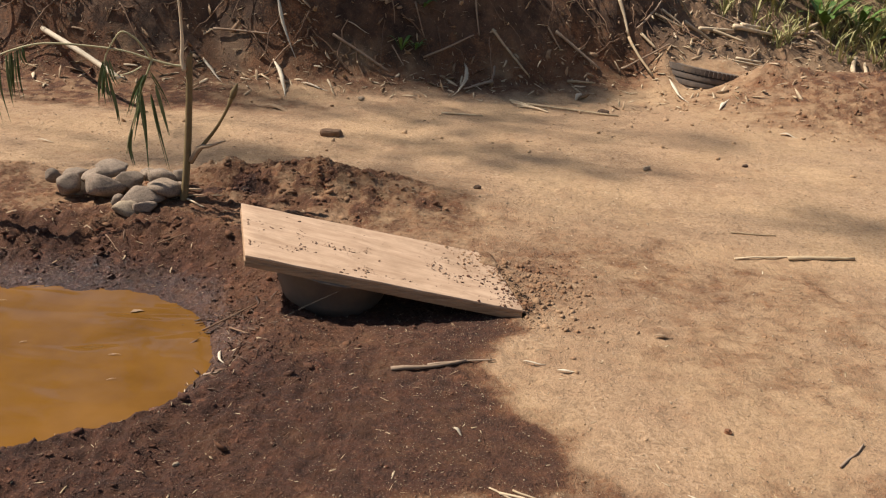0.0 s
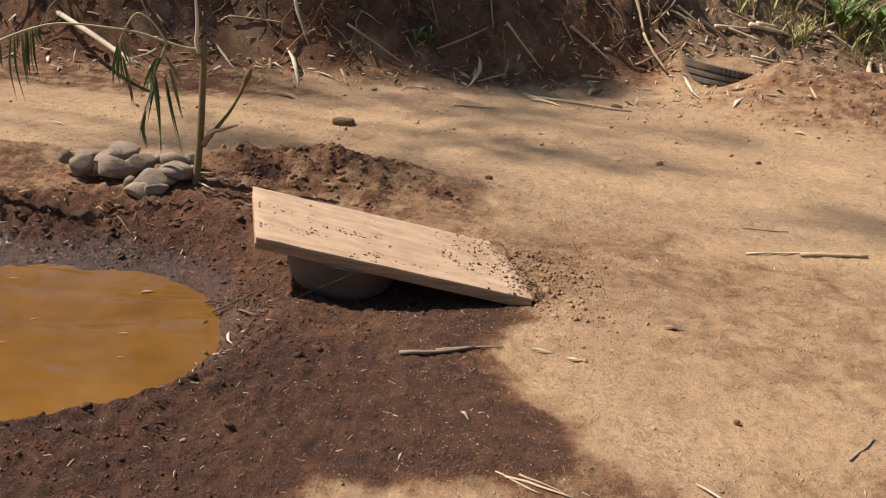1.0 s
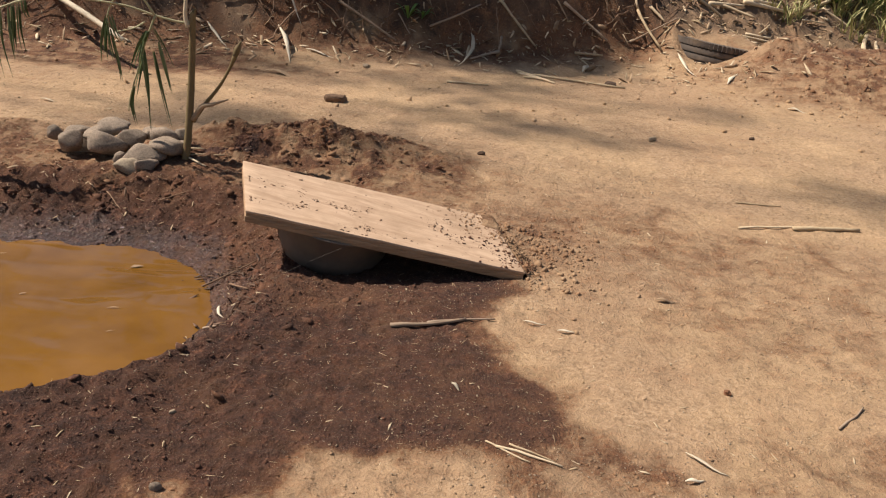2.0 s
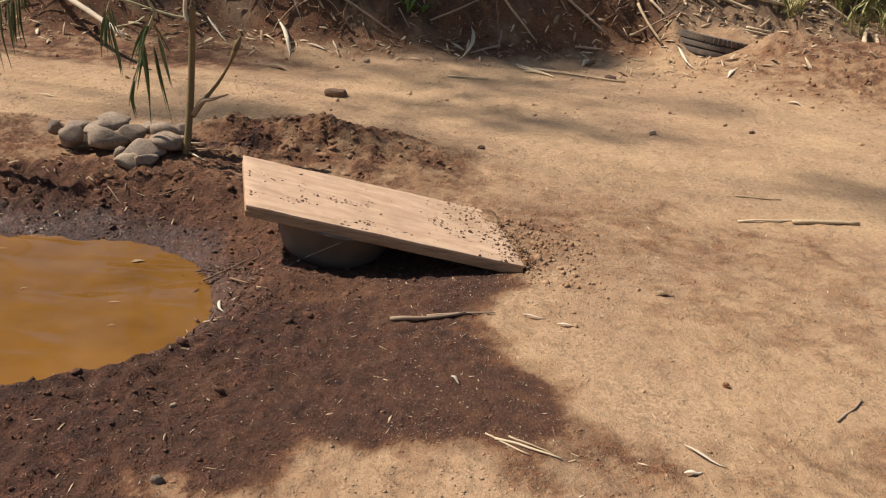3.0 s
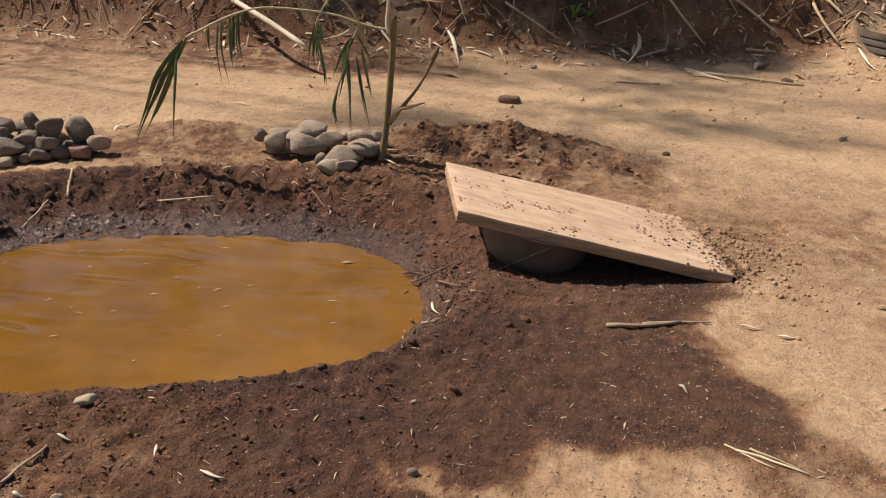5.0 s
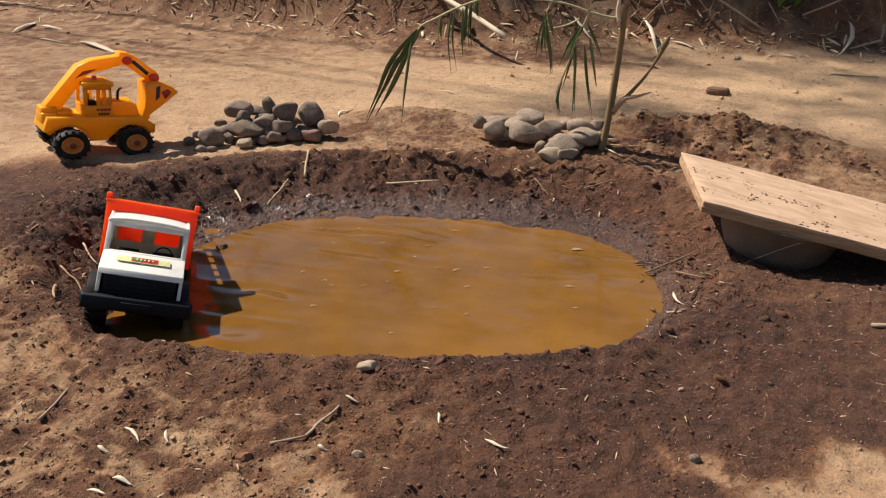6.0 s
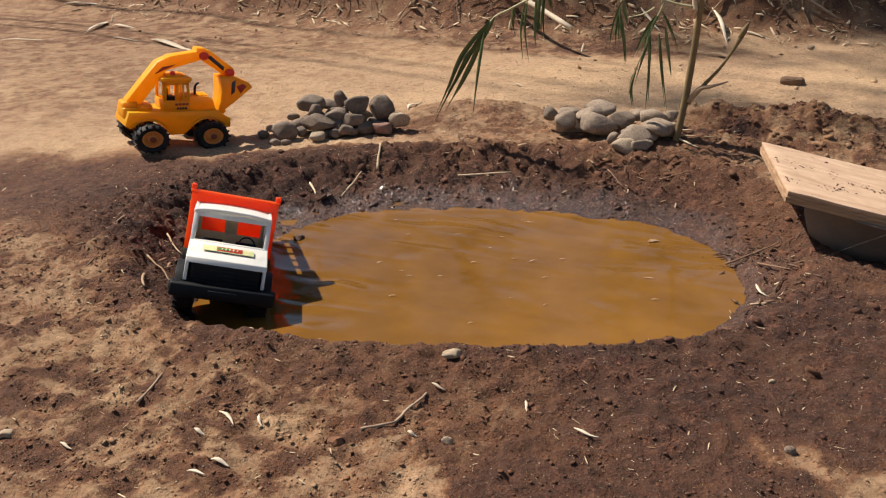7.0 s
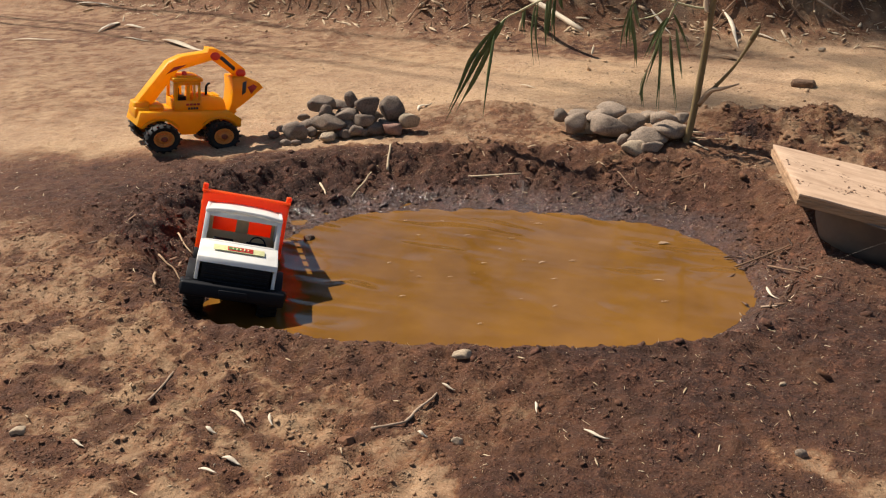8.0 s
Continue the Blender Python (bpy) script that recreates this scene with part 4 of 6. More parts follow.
# ---- dump truck ----
def dump_truck(m):
    root = thing("toy_dump_truck", m, "white and red plastic toy dump truck stuck at the puddle's edge", "toy truck")

    def add(name, bm, mat, label="", bevel=0.0012, parent=root):
        finish(bm, bevel)
        return crease(part(name, bm, mat, parent, label), 50)

    fx, rx, r = 0.105, -0.105, 0.046
    for x in (fx, rx):
        for s in (-1, 1):
            wheel(root, x, s * 0.066, r, 0.036, s, SILVER, SILVER, 22)
        bm = bmesh.new()
        tube(bm, [(x, -0.06, r), (x, 0.06, r)], 0.006, 10)
        add("axle", bm, BLACK, bevel=0)
    bm = bmesh.new()
    box(bm, (0.33, 0.062, 0.026), (-0.01, 0, 0.066), 0.003)
    box(bm, (0.06, 0.10, 0.02), (0.0, 0, 0.068), 0.003)
    part("chassis", bm, BLACK, root, "black plastic chassis")
    # mudguards
    for x in (fx, rx):
        for s in (-1, 1):
            bm = bmesh.new()
            arc = [(x + 0.056 * math.cos(a), r + 0.056 * math.sin(a)) for a in np.linspace(0.1, math.pi - 0.1, 14)]
            arc += [(x + 0.050 * math.cos(a), r + 0.050 * math.sin(a)) for a in np.linspace(math.pi - 0.1, 0.1, 14)]
            prism(bm, arc, s * 0.046, s * 0.086)
            add("mudguard", bm, BLACK, bevel=0.0008)
    bm = bmesh.new()
    box(bm, (0.018, 0.184, 0.027), (0.166, 0, 0.062), 0.004)
    for s in (-1, 1):
        box(bm, (0.02, 0.02, 0.022), (0.158, s * 0.084, 0.066), 0.004)
    box(bm, (0.004, 0.05, 0.012), (0.176, 0, 0.062), 0.001)
    part("bumper", bm, BLACK, root, "black plastic front bumper")
    bm = bmesh.new()
    box(bm, (0.010, 0.122, 0.046), (0.149, 0, 0.094), 0.002, (0, 4, 0))
    for k in range(5):
        box(bm, (0.004, 0.112, 0.0035), (0.1545, 0, 0.078 + k * 0.0078), 0.0008, (0, 4, 0))
    part("grille", bm, BLACK, root, "black ribbed grille")
    # cab: sides with a wheel arch, bonnet, pillars, roof and back wall
    for s in (-1, 1):
        bm = bmesh.new()
        arch = [(fx + 0.057 * math.cos(a), r + 0.057 * math.sin(a)) for a in np.linspace(math.radians(153), math.radians(32), 12)]
        outline = [(-0.006, 0.070)] + arch + [(0.158, 0.078), (0.153, 0.121), (0.086, 0.138), (0.03, 0.140), (-0.006, 0.141)]
        prism(bm, outline, s * 0.0655, s * 0.0715)
        prism(bm, [(0.090, 0.134), (0.080, 0.134), (0.050, 0.196), (0.060, 0.196)], s * 0.063, s * 0.0715)
        prism(bm, [(0.006, 0.138), (-0.006, 0.138), (-0.006, 0.197), (0.006, 0.197)], s * 0.063, s * 0.0715)
        prism(bm, [(0.060, 0.138), (0.055, 0.138), (0.045, 0.190), (0.050, 0.190)], s * 0.0655, s * 0.0705)
        prism(bm, [(0.062, 0.186), (0.060, 0.199), (-0.006, 0.201), (-0.006, 0.186)], s * 0.0655, s * 0.0715)
        add("cab_side", bm, WHITE, bevel=0.001)
    bm = bmesh.new()
    prism(bm, [(0.158, 0.112), (0.154, 0.123), (0.086, 0.1405), (0.082, 0.136), (0.150, 0.117)], -0.0716, 0.0716)
    add("bonnet", bm, WHITE, bevel=0.0016)
    for y, w, d, lift, mat, label in ((0, 0.092, 0.021, 0.0006, DECAL_PALE, "pale yellow bonnet sticker"), (0.002, 0.046, 0.017, 0.0012, DECAL_RED, "dark red patch of the sticker"),
                                      (-0.008, 0.022, 0.009, 0.0018, DECAL_GREEN, "green patch of the sticker")):
        bm = bmesh.new()
        box(bm, (d, w, 0.0007), (0.117 + lift * 0.24, y, 0.1352 + lift), 0.0002, (0, 14, 0))
        part("sticker", bm, mat, root, label)
    bm = bmesh.new()
    for k in range(5):
        box(bm, (0.006 + 0.002 * (k % 2), 0.0028, 0.0007), (0.1182, 0.016 - k * 0.0068, 0.1374), 0.0, (0, 14, 0))
    part("sticker_bars", bm, DECAL_PALE, root, "pale unreadable bars on the sticker")
    bm = bmesh.new()
    prism(bm, [(0.094, 0.133), (0.081, 0.133), (0.079, 0.142), (0.087, 0.142)], -0.066, 0.066)
    prism(bm, [(0.064, 0.184), (0.052, 0.184), (0.048, 0.199), (0.058, 0.199)], -0.066, 0.066)
    add("windscreen_frame", bm, WHITE, bevel=0.001)
    bm = bmesh.new()
    roof = []
    for y in np.linspace(-0.0725, 0.0725, 17):
        roof.append((y, 0.1975 + 0.0060 * (1 - abs(y / 0.0725) ** 2.6)))
    under = [(y, z - 0.009) for y, z in roof[::-1]]
    prism(bm, roof + under, -0.009, 0.063, "yz")
    add("roof", bm, WHITE, bevel=0.0030)
    bm = bmesh.new()
    box(bm, (0.005, 0.132, 0.074), (-0.005, 0, 0.107), 0.001)
    for y, w in ((-0.0615, 0.010), (0.0, 0.024), (0.0615, 0.010)):
        box(bm, (0.005, w, 0.052), (-0.005, y, 0.169), 0.001)
    box(bm, (0.005, 0.132, 0.012), (-0.005, 0, 0.194), 0.001)
    part("cab_back", bm, CREAM, root, "cream rear wall of the cab")
    bm = bmesh.new()
    for y in (-0.032, 0.032):
        box(bm, (0.010, 0.040, 0.026), (0.012, y, 0.119), 0.003)
        box(bm, (0.030, 0.040, 0.012), (0.028, y, 0.106), 0.003)
    box(bm, (0.010, 0.126, 0.016), (0.070, 0, 0.128), 0.003)
    box(bm, (0.12, 0.126, 0.006), (0.05, 0, 0.084), 0.001)
    part("seats", bm, BLACK, root, "black plastic seats and dashboard")
    bm = bmesh.new()
    revolve(bm, [(0.013, 0.0), (0.0155, 0.0), (0.0155, 0.0025), (0.013, 0.0025)], (0, 0, 0), "x", 20)
    box(bm, (0.0022, 0.026, 0.003), (0.001, 0, 0))
    bmesh.ops.transform(bm, matrix=pose(0.060, 0.032, 0.140, 0, -35, 0), verts=bm.verts)
    add("steering_wheel", bm, BLACK, bevel=0)
    for s in (-1, 1):
        bm = bmesh.new()
        box(bm, (0.045, 0.0008, 0.030), (0.028, s * 0.0719, 0.115), 0.0)
        part("door_sticker", bm, DECAL_PALE, root, "worn pale door sticker")
    # tipper body
    body = part("tipper_body", finish(box(bmesh.new(), (0.172, 0.150, 0.006), (-0.104, 0, 0.103)), 0.001), RED, root, "bright red plastic tipper body")
    for s in (-1, 1):
        y0, y1 = s * 0.0765, s * 0.0815
        bm = bmesh.new()
        prism(bm, [(-0.018, 0.098), (-0.018, 0.150), (-0.205, 0.150), (-0.190, 0.098)], y0, y1)
        prism(bm, [(-0.018, 0.168), (-0.018, 0.206), (-0.062, 0.200), (-0.068, 0.180), (-0.215, 0.184), (-0.212, 0.170)], y0, y1)
        for x, w in ((-0.030, 0.024), (-0.075, 0.012), (-0.108, 0.008), (-0.141, 0.008), (-0.174, 0.008), (-0.205, 0.012)):
            box(bm, (w, 0.005, 0.022), (x, (y0 + y1) / 2, 0.159))
        box(bm, (0.150, 0.010, 0.006), (-0.142, s * 0.082, 0.183), 0.001)
        add("side_wall", bm, RED, bevel=0.0008, parent=body)
        bm = bmesh.new()
        for k in range(6):
            box(bm, (0.016, 0.0006, 0.010 + 0.006 * (k % 2)), (-0.07 - k * 0.018, s * 0.0818, 0.128 + 0.004 * (k % 3)), 0, (0, 20 * (k % 3) - 20, 0))
        part("side_sticker", bm, DECAL_DARK, body, "dark printed flames")
    bm = bmesh.new()
    prism(bm, [(-0.012, 0.098), (-0.018, 0.098), (-0.014, 0.221), (-0.008, 0.221)], -0.084, 0.084)
    box(bm, (0.016, 0.172, 0.005), (-0.006, 0, 0.2215), 0.001)
    for s in (-1, 1):
        box(bm, (0.014, 0.010, 0.018), (-0.010, s * 0.081, 0.226), 0.002)
    add("headboard", bm, RED, bevel=0.001, parent=body)
    bm = bmesh.new()
    prism(bm, [(-0.186, 0.098), (-0.192, 0.098), (-0.206, 0.140), (-0.200, 0.140)], -0.077, 0.077)
    add("tailboard", bm, RED, bevel=0.001, parent=body)
    return root


TRUCK_HEAD = -51
dump_truck(pose(-1.291, 1.128, -0.090) @ pose(0, 0, 0, 0, 0, TRUCK_HEAD) @ pose(0, 0, 0, -16, -11, 0) @ Matrix.Diagonal((1, 0.97, 0.92, 1)))


# ---- wheeled excavator ----
def excavator(m):
    root = thing("toy_excavator", m, "yellow plastic toy wheeled excavator standing on dry earth", "toy excavator")

    def add(name, bm, mat, label="", bevel=0.0014, parent=root):
        finish(bm, bevel)
        return crease(part(name, bm, mat, parent, label), 50)

    r = 0.040
    for x in (-0.072, 0.072):
        for s in (-1, 1):
            wheel(root, x, s * 0.073, r, 0.042, s, OCHRE, RUSTY, 16)
        bm = bmesh.new()
        tube(bm, [(x, -0.05, r), (x, 0.05, r)], 0.006, 10)
        add("axle", bm, BLACK, bevel=0)
    bm = bmesh.new()
    def arch(x, a0, a1):
        return [(x + 0.046 * math.cos(a), r + 0.046 * math.sin(a)) for a in np.linspace(a0, a1, 9)]
    low = [(-0.125, 0.072)] + arch(-0.072, 2.6, 0.15) + [(-0.02, 0.040), (0.012, 0.040)] + arch(0.072, 2.75, 0.5) + [(0.126, 0.062), (0.128, 0.082), (0.105, 0.100), (0.098, 0.108), (-0.115, 0.112)]
    prism(bm, low, -0.054, 0.054)
    add("body", bm, YELLOW, "yellow plastic lower body")
    for s in (-1, 1):
        for x in (-0.072, 0.072):
            bm = bmesh.new()
            arc = [(x + 0.052 * math.cos(a), r + 0.052 * math.sin(a)) for a in np.linspace(0.5, 2.6, 12)]
            arc += [(x + 0.046 * math.cos(a), r + 0.046 * math.sin(a)) for a in np.linspace(2.6, 0.5, 12)]
            prism(bm, arc, s * 0.050, s * 0.060)
            add("mudguard", bm, YELLOW, bevel=0.0008)
    bm = bmesh.new()
    prism(bm, [(0.012, 0.106), (0.096, 0.106), (0.090, 0.138), (0.080, 0.147), (0.012, 0.150)], -0.034, 0.034)
    for k in range(5):
        box(bm, (0.008, 0.044, 0.003), (0.030 + k * 0.012, 0, 0.1495), 0.0005)
    add("bonnet", bm, YELLOW)
    bm = bmesh.new()
    tube(bm, smooth_line([(0.052, -0.012, 0.145), (0.052, -0.012, 0.17), (0.056, -0.012, 0.182), (0.062, -0.012, 0.186)], 3), 0.0032, 8)
    add("exhaust_pipe", bm, BLACK, "black bent exhaust pipe", 0)
    lift = Matrix.Translation((0.0176, 0, 0)) @ Matrix.Diagonal((0.80, 1, 1, 1))
    # cab with open windows
    for s in (-1, 1):
        bm = bmesh.new()
        prism(bm, [(-0.062, 0.108), (0.018, 0.108), (0.018, 0.140), (-0.062, 0.140)], s * 0.034, s * 0.039)
        for x0, x1 in ((-0.062, -0.052), (-0.026, -0.016), (-0.004, 0.002), (0.010, 0.018)):
            prism(bm, [(x0, 0.138), (x1, 0.138), (x1 * 0.94, 0.192), (x0 * 0.94, 0.192)], s * 0.034, s * 0.039)
        prism(bm, [(-0.060, 0.186), (0.018, 0.186), (0.017, 0.196), (-0.058, 0.196)], s * 0.034, s * 0.039)
        bmesh.ops.transform(bm, matrix=lift, verts=bm.verts)
        add("cab_side", bm, YELLOW, bevel=0.001)
    for x in (-0.060, 0.015):
        bm = bmesh.new()
        box(bm, (0.006, 0.070, 0.032), (x, 0, 0.124))
        for y in (-0.033, 0.033):
            box(bm, (0.006, 0.008, 0.056), (x * 0.97, y, 0.166))
        bmesh.ops.transform(bm, matrix=lift, verts=bm.verts)
        add("cab_end", bm, YELLOW, bevel=0.001)
    bm = bmesh.new()
    box(bm, (0.090, 0.088, 0.013), (-0.021, 0, 0.202), 0.004)
    box(bm, (0.060, 0.060, 0.006), (-0.021, 0, 0.210), 0.003)
    bmesh.ops.transform(bm, matrix=lift, verts=bm.verts)
    add("cab_roof", bm, YELLOW, bevel=0)
    bm = bmesh.new()
    revolve(bm, [(0.007, 0), (0.007, 0.008), (0.004, 0.011), (0.0003, 0.011), (0.0003, 0)], (-0.025, -0.02, 0.213), "z", 14)
    bmesh.ops.transform(bm, matrix=lift, verts=bm.verts)
    add("roof_beacon", bm, ORANGE_RED, "orange-red roof beacon", 0)
    bm = bmesh.new()
    box(bm, (0.026, 0.034, 0.030), (-0.030, 0, 0.132), 0.003)
    box(bm, (0.008, 0.034, 0.034), (-0.044, 0, 0.156), 0.003)
    bmesh.ops.transform(bm, matrix=lift, verts=bm.verts)
    add("seat", bm, BLACK, bevel=0)
    for x, z, w, mat in ((0.012, 0.128, 0.034, DECAL_RED), (0.012, 0.116, 0.026, DECAL_DARK)):
        bm = bmesh.new()
        for k in range(4):
            box(bm, (w / 5, 0.0008, 0.006), (x - w / 2 + (k + 0.5) * w / 4, -0.0394, z), 0)
        part("sticker_bars", bm, mat, root, "unreadable printed bars on the cab")
    # rear mount and boom
    bm = bmesh.new()
    box(bm, (0.034, 0.066, 0.034), (-0.106, 0, 0.104), 0.005)
    box(bm, (0.036, 0.050, 0.028), (-0.104, 0, 0.122), 0.006)
    box(bm, (0.036, 0.060, 0.018), (-0.072, 0, 0.118), 0.005)
    add("rear_mount", bm, YELLOW, bevel=0)
    bm = bmesh.new()
    prism(bm, [(-0.122, 0.122), (-0.084, 0.118), (-0.016, 0.226), (0.062, 0.254), (0.086, 0.264), (0.080, 0.290), (0.058, 0.292), (0.056, 0.280),
               (-0.006, 0.268), (-0.038, 0.250)], -0.019, 0.019)
    boom = add("boom", bm, YELLOW, "yellow cranked boom", 0.002)
    bm = bmesh.new()
    prism(bm, [(-0.045, 0.215), (-0.026, 0.236), (0.006, 0.244), (-0.012, 0.232)], -0.0198, -0.0192)
    part("boom_sticker", bm, DECAL_RED, boom, "worn red and dark sticker")
    bm = bmesh.new()
    prism(bm, [(0.062, 0.262), (0.076, 0.286), (0.090, 0.284), (0.152, 0.226), (0.142, 0.202), (0.126, 0.206)], -0.014, 0.014)
    arm = add("dipper_arm", bm, YELLOW, "", 0.002)
    bm = bmesh.new()
    prism(bm, [(0.084, 0.262), (0.092, 0.268), (0.126, 0.232), (0.122, 0.222)], -0.0148, -0.0142)
    part("arm_sticker", bm, DECAL_DARK, arm, "dark striped sticker")
    for x, z in ((0.074, 0.268), (0.138, 0.216)):
        bm = bmesh.new()
        revolve(bm, [(0.012, -0.021), (0.012, 0.021), (0.009, 0.023), (0.0003, 0.023), (0.0003, -0.023), (0.009, -0.023)], (x, 0, z), "y", 18)
        add("hinge_pin", bm, ORANGE_RED, "red hinge pin", 0)
    # bucket, hanging
    bm = bmesh.new()
    for s in (-1, 1):
        prism(bm, [(0.112, 0.205), (0.142, 0.206), (0.180, 0.186), (0.190, 0.172), (0.150, 0.132), (0.112, 0.098), (0.100, 0.094), (0.110, 0.130), (0.113, 0.165)], s * 0.029, s * 0.033)
    prism(bm, [(0.112, 0.205), (0.118, 0.205), (0.119, 0.165), (0.116, 0.130), (0.106, 0.094), (0.100, 0.094), (0.110, 0.130), (0.113, 0.165)], -0.031, 0.031)
    prism(bm, [(0.112, 0.205), (0.142, 0.208), (0.182, 0.188), (0.192, 0.172), (0.187, 0.170), (0.178, 0.184), (0.142, 0.202), (0.112, 0.200)], -0.031, 0.031)
    bucket = add("bucket", bm, YELLOW, "yellow plastic bucket", 0.001)
    for pts, mat in (([(0.150, 0.176), (0.166, 0.184), (0.176, 0.176), (0.160, 0.154)], DECAL_RED), ([(0.138, 0.190), (0.148, 0.196), (0.146, 0.160), (0.136, 0.150)], DECAL_DARK)):
        bm = bmesh.new()
        prism(bm, pts, -0.0338, -0.0331)
        part("bucket_sticker", bm, mat, bucket, "worn dark and red sticker")
    bm = bmesh.new()
    box(bm, (0.030, 0.090, 0.026), (0.116, 0, 0.066), 0.004)
    prism(bm, [(0.086, 0.08), (0.112, 0.078), (0.128, 0.098), (0.120, 0.104)], -0.02, 0.02)
    add("front_bumper", bm, YELLOW, bevel=0)
    return root


EX_HEAD = 58
excavator(pose(-1.876, 1.676, 0.009, 0, 7.0, EX_HEAD) @ Matrix.Diagonal((1.09, 1.05, 0.87, 1)))


# ---- old tyre half buried at the foot of the bank ----
def old_tyre():
    m = pose(1.12, 4.27, 0.048, -3, 7, 0)
    root = thing("old_tyre", m, "worn black car tyre half buried at the bank's foot", "tyre")
    R, W = 0.215, 0.072
    prof = [(R - 0.11, -W * 0.75), (R - 0.05, -W * 1.02), (R - 0.015, -W * 0.92)]
    for k in range(5):
        o = -W * 0.82 + k * W * 0.41
        prof += [(R, o - W * 0.15), (R + 0.002, o), (R, o + W * 0.15)]
        if k < 4:
            prof += [(R - 0.012, o + W * 0.17), (R - 0.012, o + W * 0.24)]
    prof += [(R - 0.015, W * 0.92), (R - 0.05, W * 1.02), (R - 0.11, W * 0.75), (R - 0.105, W * 0.6), (R - 0.04, W * 0.85), (R - 0.03, 0), (R - 0.04, -W * 0.85), (R - 0.105, -W * 0.6)]
    bm = bmesh.new()
    revolve(bm, prof, (0, 0, 0), "z", 72)
    finish(bm, 0)
    crease(part("casing", bm, TYRE, root), 40)
    bm = bmesh.new()
    for j in range(72):
        a = 2 * math.pi * (j + 0.5) / 72
        for o in (-0.82, 0.82):
            mm = pose(0, 0, 0, 0, 0, math.degrees(a)) @ pose(R - 0.006, 0, o * W, 0, 0, 14)
            bmesh.ops.create_cube(bm, size=1, matrix=mm @ Matrix.Diagonal((0.02, 0.014, W * 0.36, 1)))
    tagged(part("tread", bm, TYRE, root, "worn shoulder tread blocks", flat=True), kind="stuff")


old_tyre()


# ---- sticks, straws and dry leaves lying about ----
def lying(x1, y1, x2, y2, lift=0.0, bend=0.02, steps=7):
    """A wavy line that follows the ground between two points."""
    length = math.hypot(x2 - x1, y2 - y1)
    off = Vector((random.uniform(-9, 9), random.uniform(-9, 9), 0))
    out = []
    for k in range(steps):
        t = k / (steps - 1)
        w = bend * length * math.sin(math.pi * t) * 1.2 + 0.03 * length * noise.noise(off + Vector((t * 4, 0, 0)))
        x = x1 + (x2 - x1) * t - (y2 - y1) / length * w
        y = y1 + (y2 - y1) * t + (x2 - x1) / length * w
        out.append(Vector((x, y, ground_at(x, y) + lift)))
    return out


def settle(pts, lift):
    """The straight rod that rests on the highest ground under it."""
    a, b = pts[0], pts[-1]
    n = len(pts) - 1
    raise_by = max(max(p.z - (a.z + (b.z - a.z) * k / n) for k, p in enumerate(pts)), 0) * 0.7
    return [Vector((p.x, p.y, a.z + (b.z - a.z) * k / n + raise_by + lift)) for k, p in enumerate(pts)]


def stick(x1, y1, x2, y2, w, mat, name, label, group, lift=0.0):
    pts = settle(lying(x1, y1, x2, y2, 0, random.uniform(-0.04, 0.04)), w * 0.35 + lift)
    bm = bmesh.new()
    n = len(pts)
    tube(bm, pts, [w * 0.5 * (1 - 0.45 * k / n) * random.uniform(0.85, 1.1) for k in range(n)], 7)
    ob = part(name, bm, mat)
    return tagged(ob, label, name.replace("_", " "), group)


def dry_leaf(x1, y1, x2, y2, w, mat, label, group):
    pts = settle(lying(x1, y1, x2, y2, 0, random.uniform(-0.1, 0.1)), 0.004)
    for k, p in enumerate(pts):
        p.z += 0.006 * math.sin(k * 0.9) * w / 0.02
    bm = bmesh.new()
    blade(bm, pts, w * (0.9 if w < 0.009 else 1.0), None, -0.35, 0.45)
    top = bm.verts[:]
    low = {v: bm.verts.new(v.co - Vector((0, 0, 0.0012))) for v in top}
    for f in bm.faces[:]:
        bm.faces.new([low[v] for v in reversed(f.verts)])
    for e in [e for e in bm.edges if len(e.link_faces) == 1 and e.verts[0] in low and e.verts[1] in low]:
        a, b = e.verts
        bm.faces.new((a, b, low[b], low[a]))
    finish(bm, 0)
    ob = part("dry_leaf", bm, mat)
    return tagged(ob, label, "dry leaf", group)


BANK_STICKS = [
    (-0.592, 3.885, -0.335, 3.859, 0.015), (-1.081, 3.773, -0.829, 3.785, 0.012), (-0.257, 4.080, -0.205, 4.028, 0.008),
    (-0.341, 3.957, -0.282, 3.910, 0.007), (-0.202, 3.972, 0.012, 4.087, 0.010), (0.010, 4.163, 0.038, 4.091, 0.010), (0.095, 4.104, 0.270, 4.034, 0.013),
    (0.117, 4.028, 0.109, 3.946, 0.013), (0.109, 3.946, -0.008, 3.823, 0.012), (0.348, 4.187, 0.409, 4.141, 0.010), (0.386, 4.176, 0.601, 4.153, 0.016),
    (0.677, 4.372, 0.738, 4.300, 0.019), (0.738, 4.300, 0.846, 4.134, 0.016), (0.796, 4.321, 0.866, 4.267, 0.016), (0.776, 4.319, 0.902, 4.491, 0.011),
    (0.710, 4.193, 0.929, 4.266, 0.011), (0.449, 4.027, 0.576, 4.047, 0.013)]
for k, row in enumerate(BANK_STICKS):
    mat = STRAW if k in (6, 11, 12, 13, 16) else TWIG
    stick(*row, mat, "stick", "dry broken stick fallen down the dark bank", "sticks on the bank", 0.012)
bm = bmesh.new()
tube(bm, smooth_line([(-2.10, 3.90, 0.24), (-1.86, 3.70, 0.225), (-1.68, 3.55, 0.196), (-1.45, 3.36, 0.150), (-1.25, 3.20, 0.098)], 3), [0.013, 0.013, 0.012, 0.012, 0.0115, 0.012, 0.011, 0.0105, 0.011, 0.0105, 0.010, 0.0105, 0.009], 9)
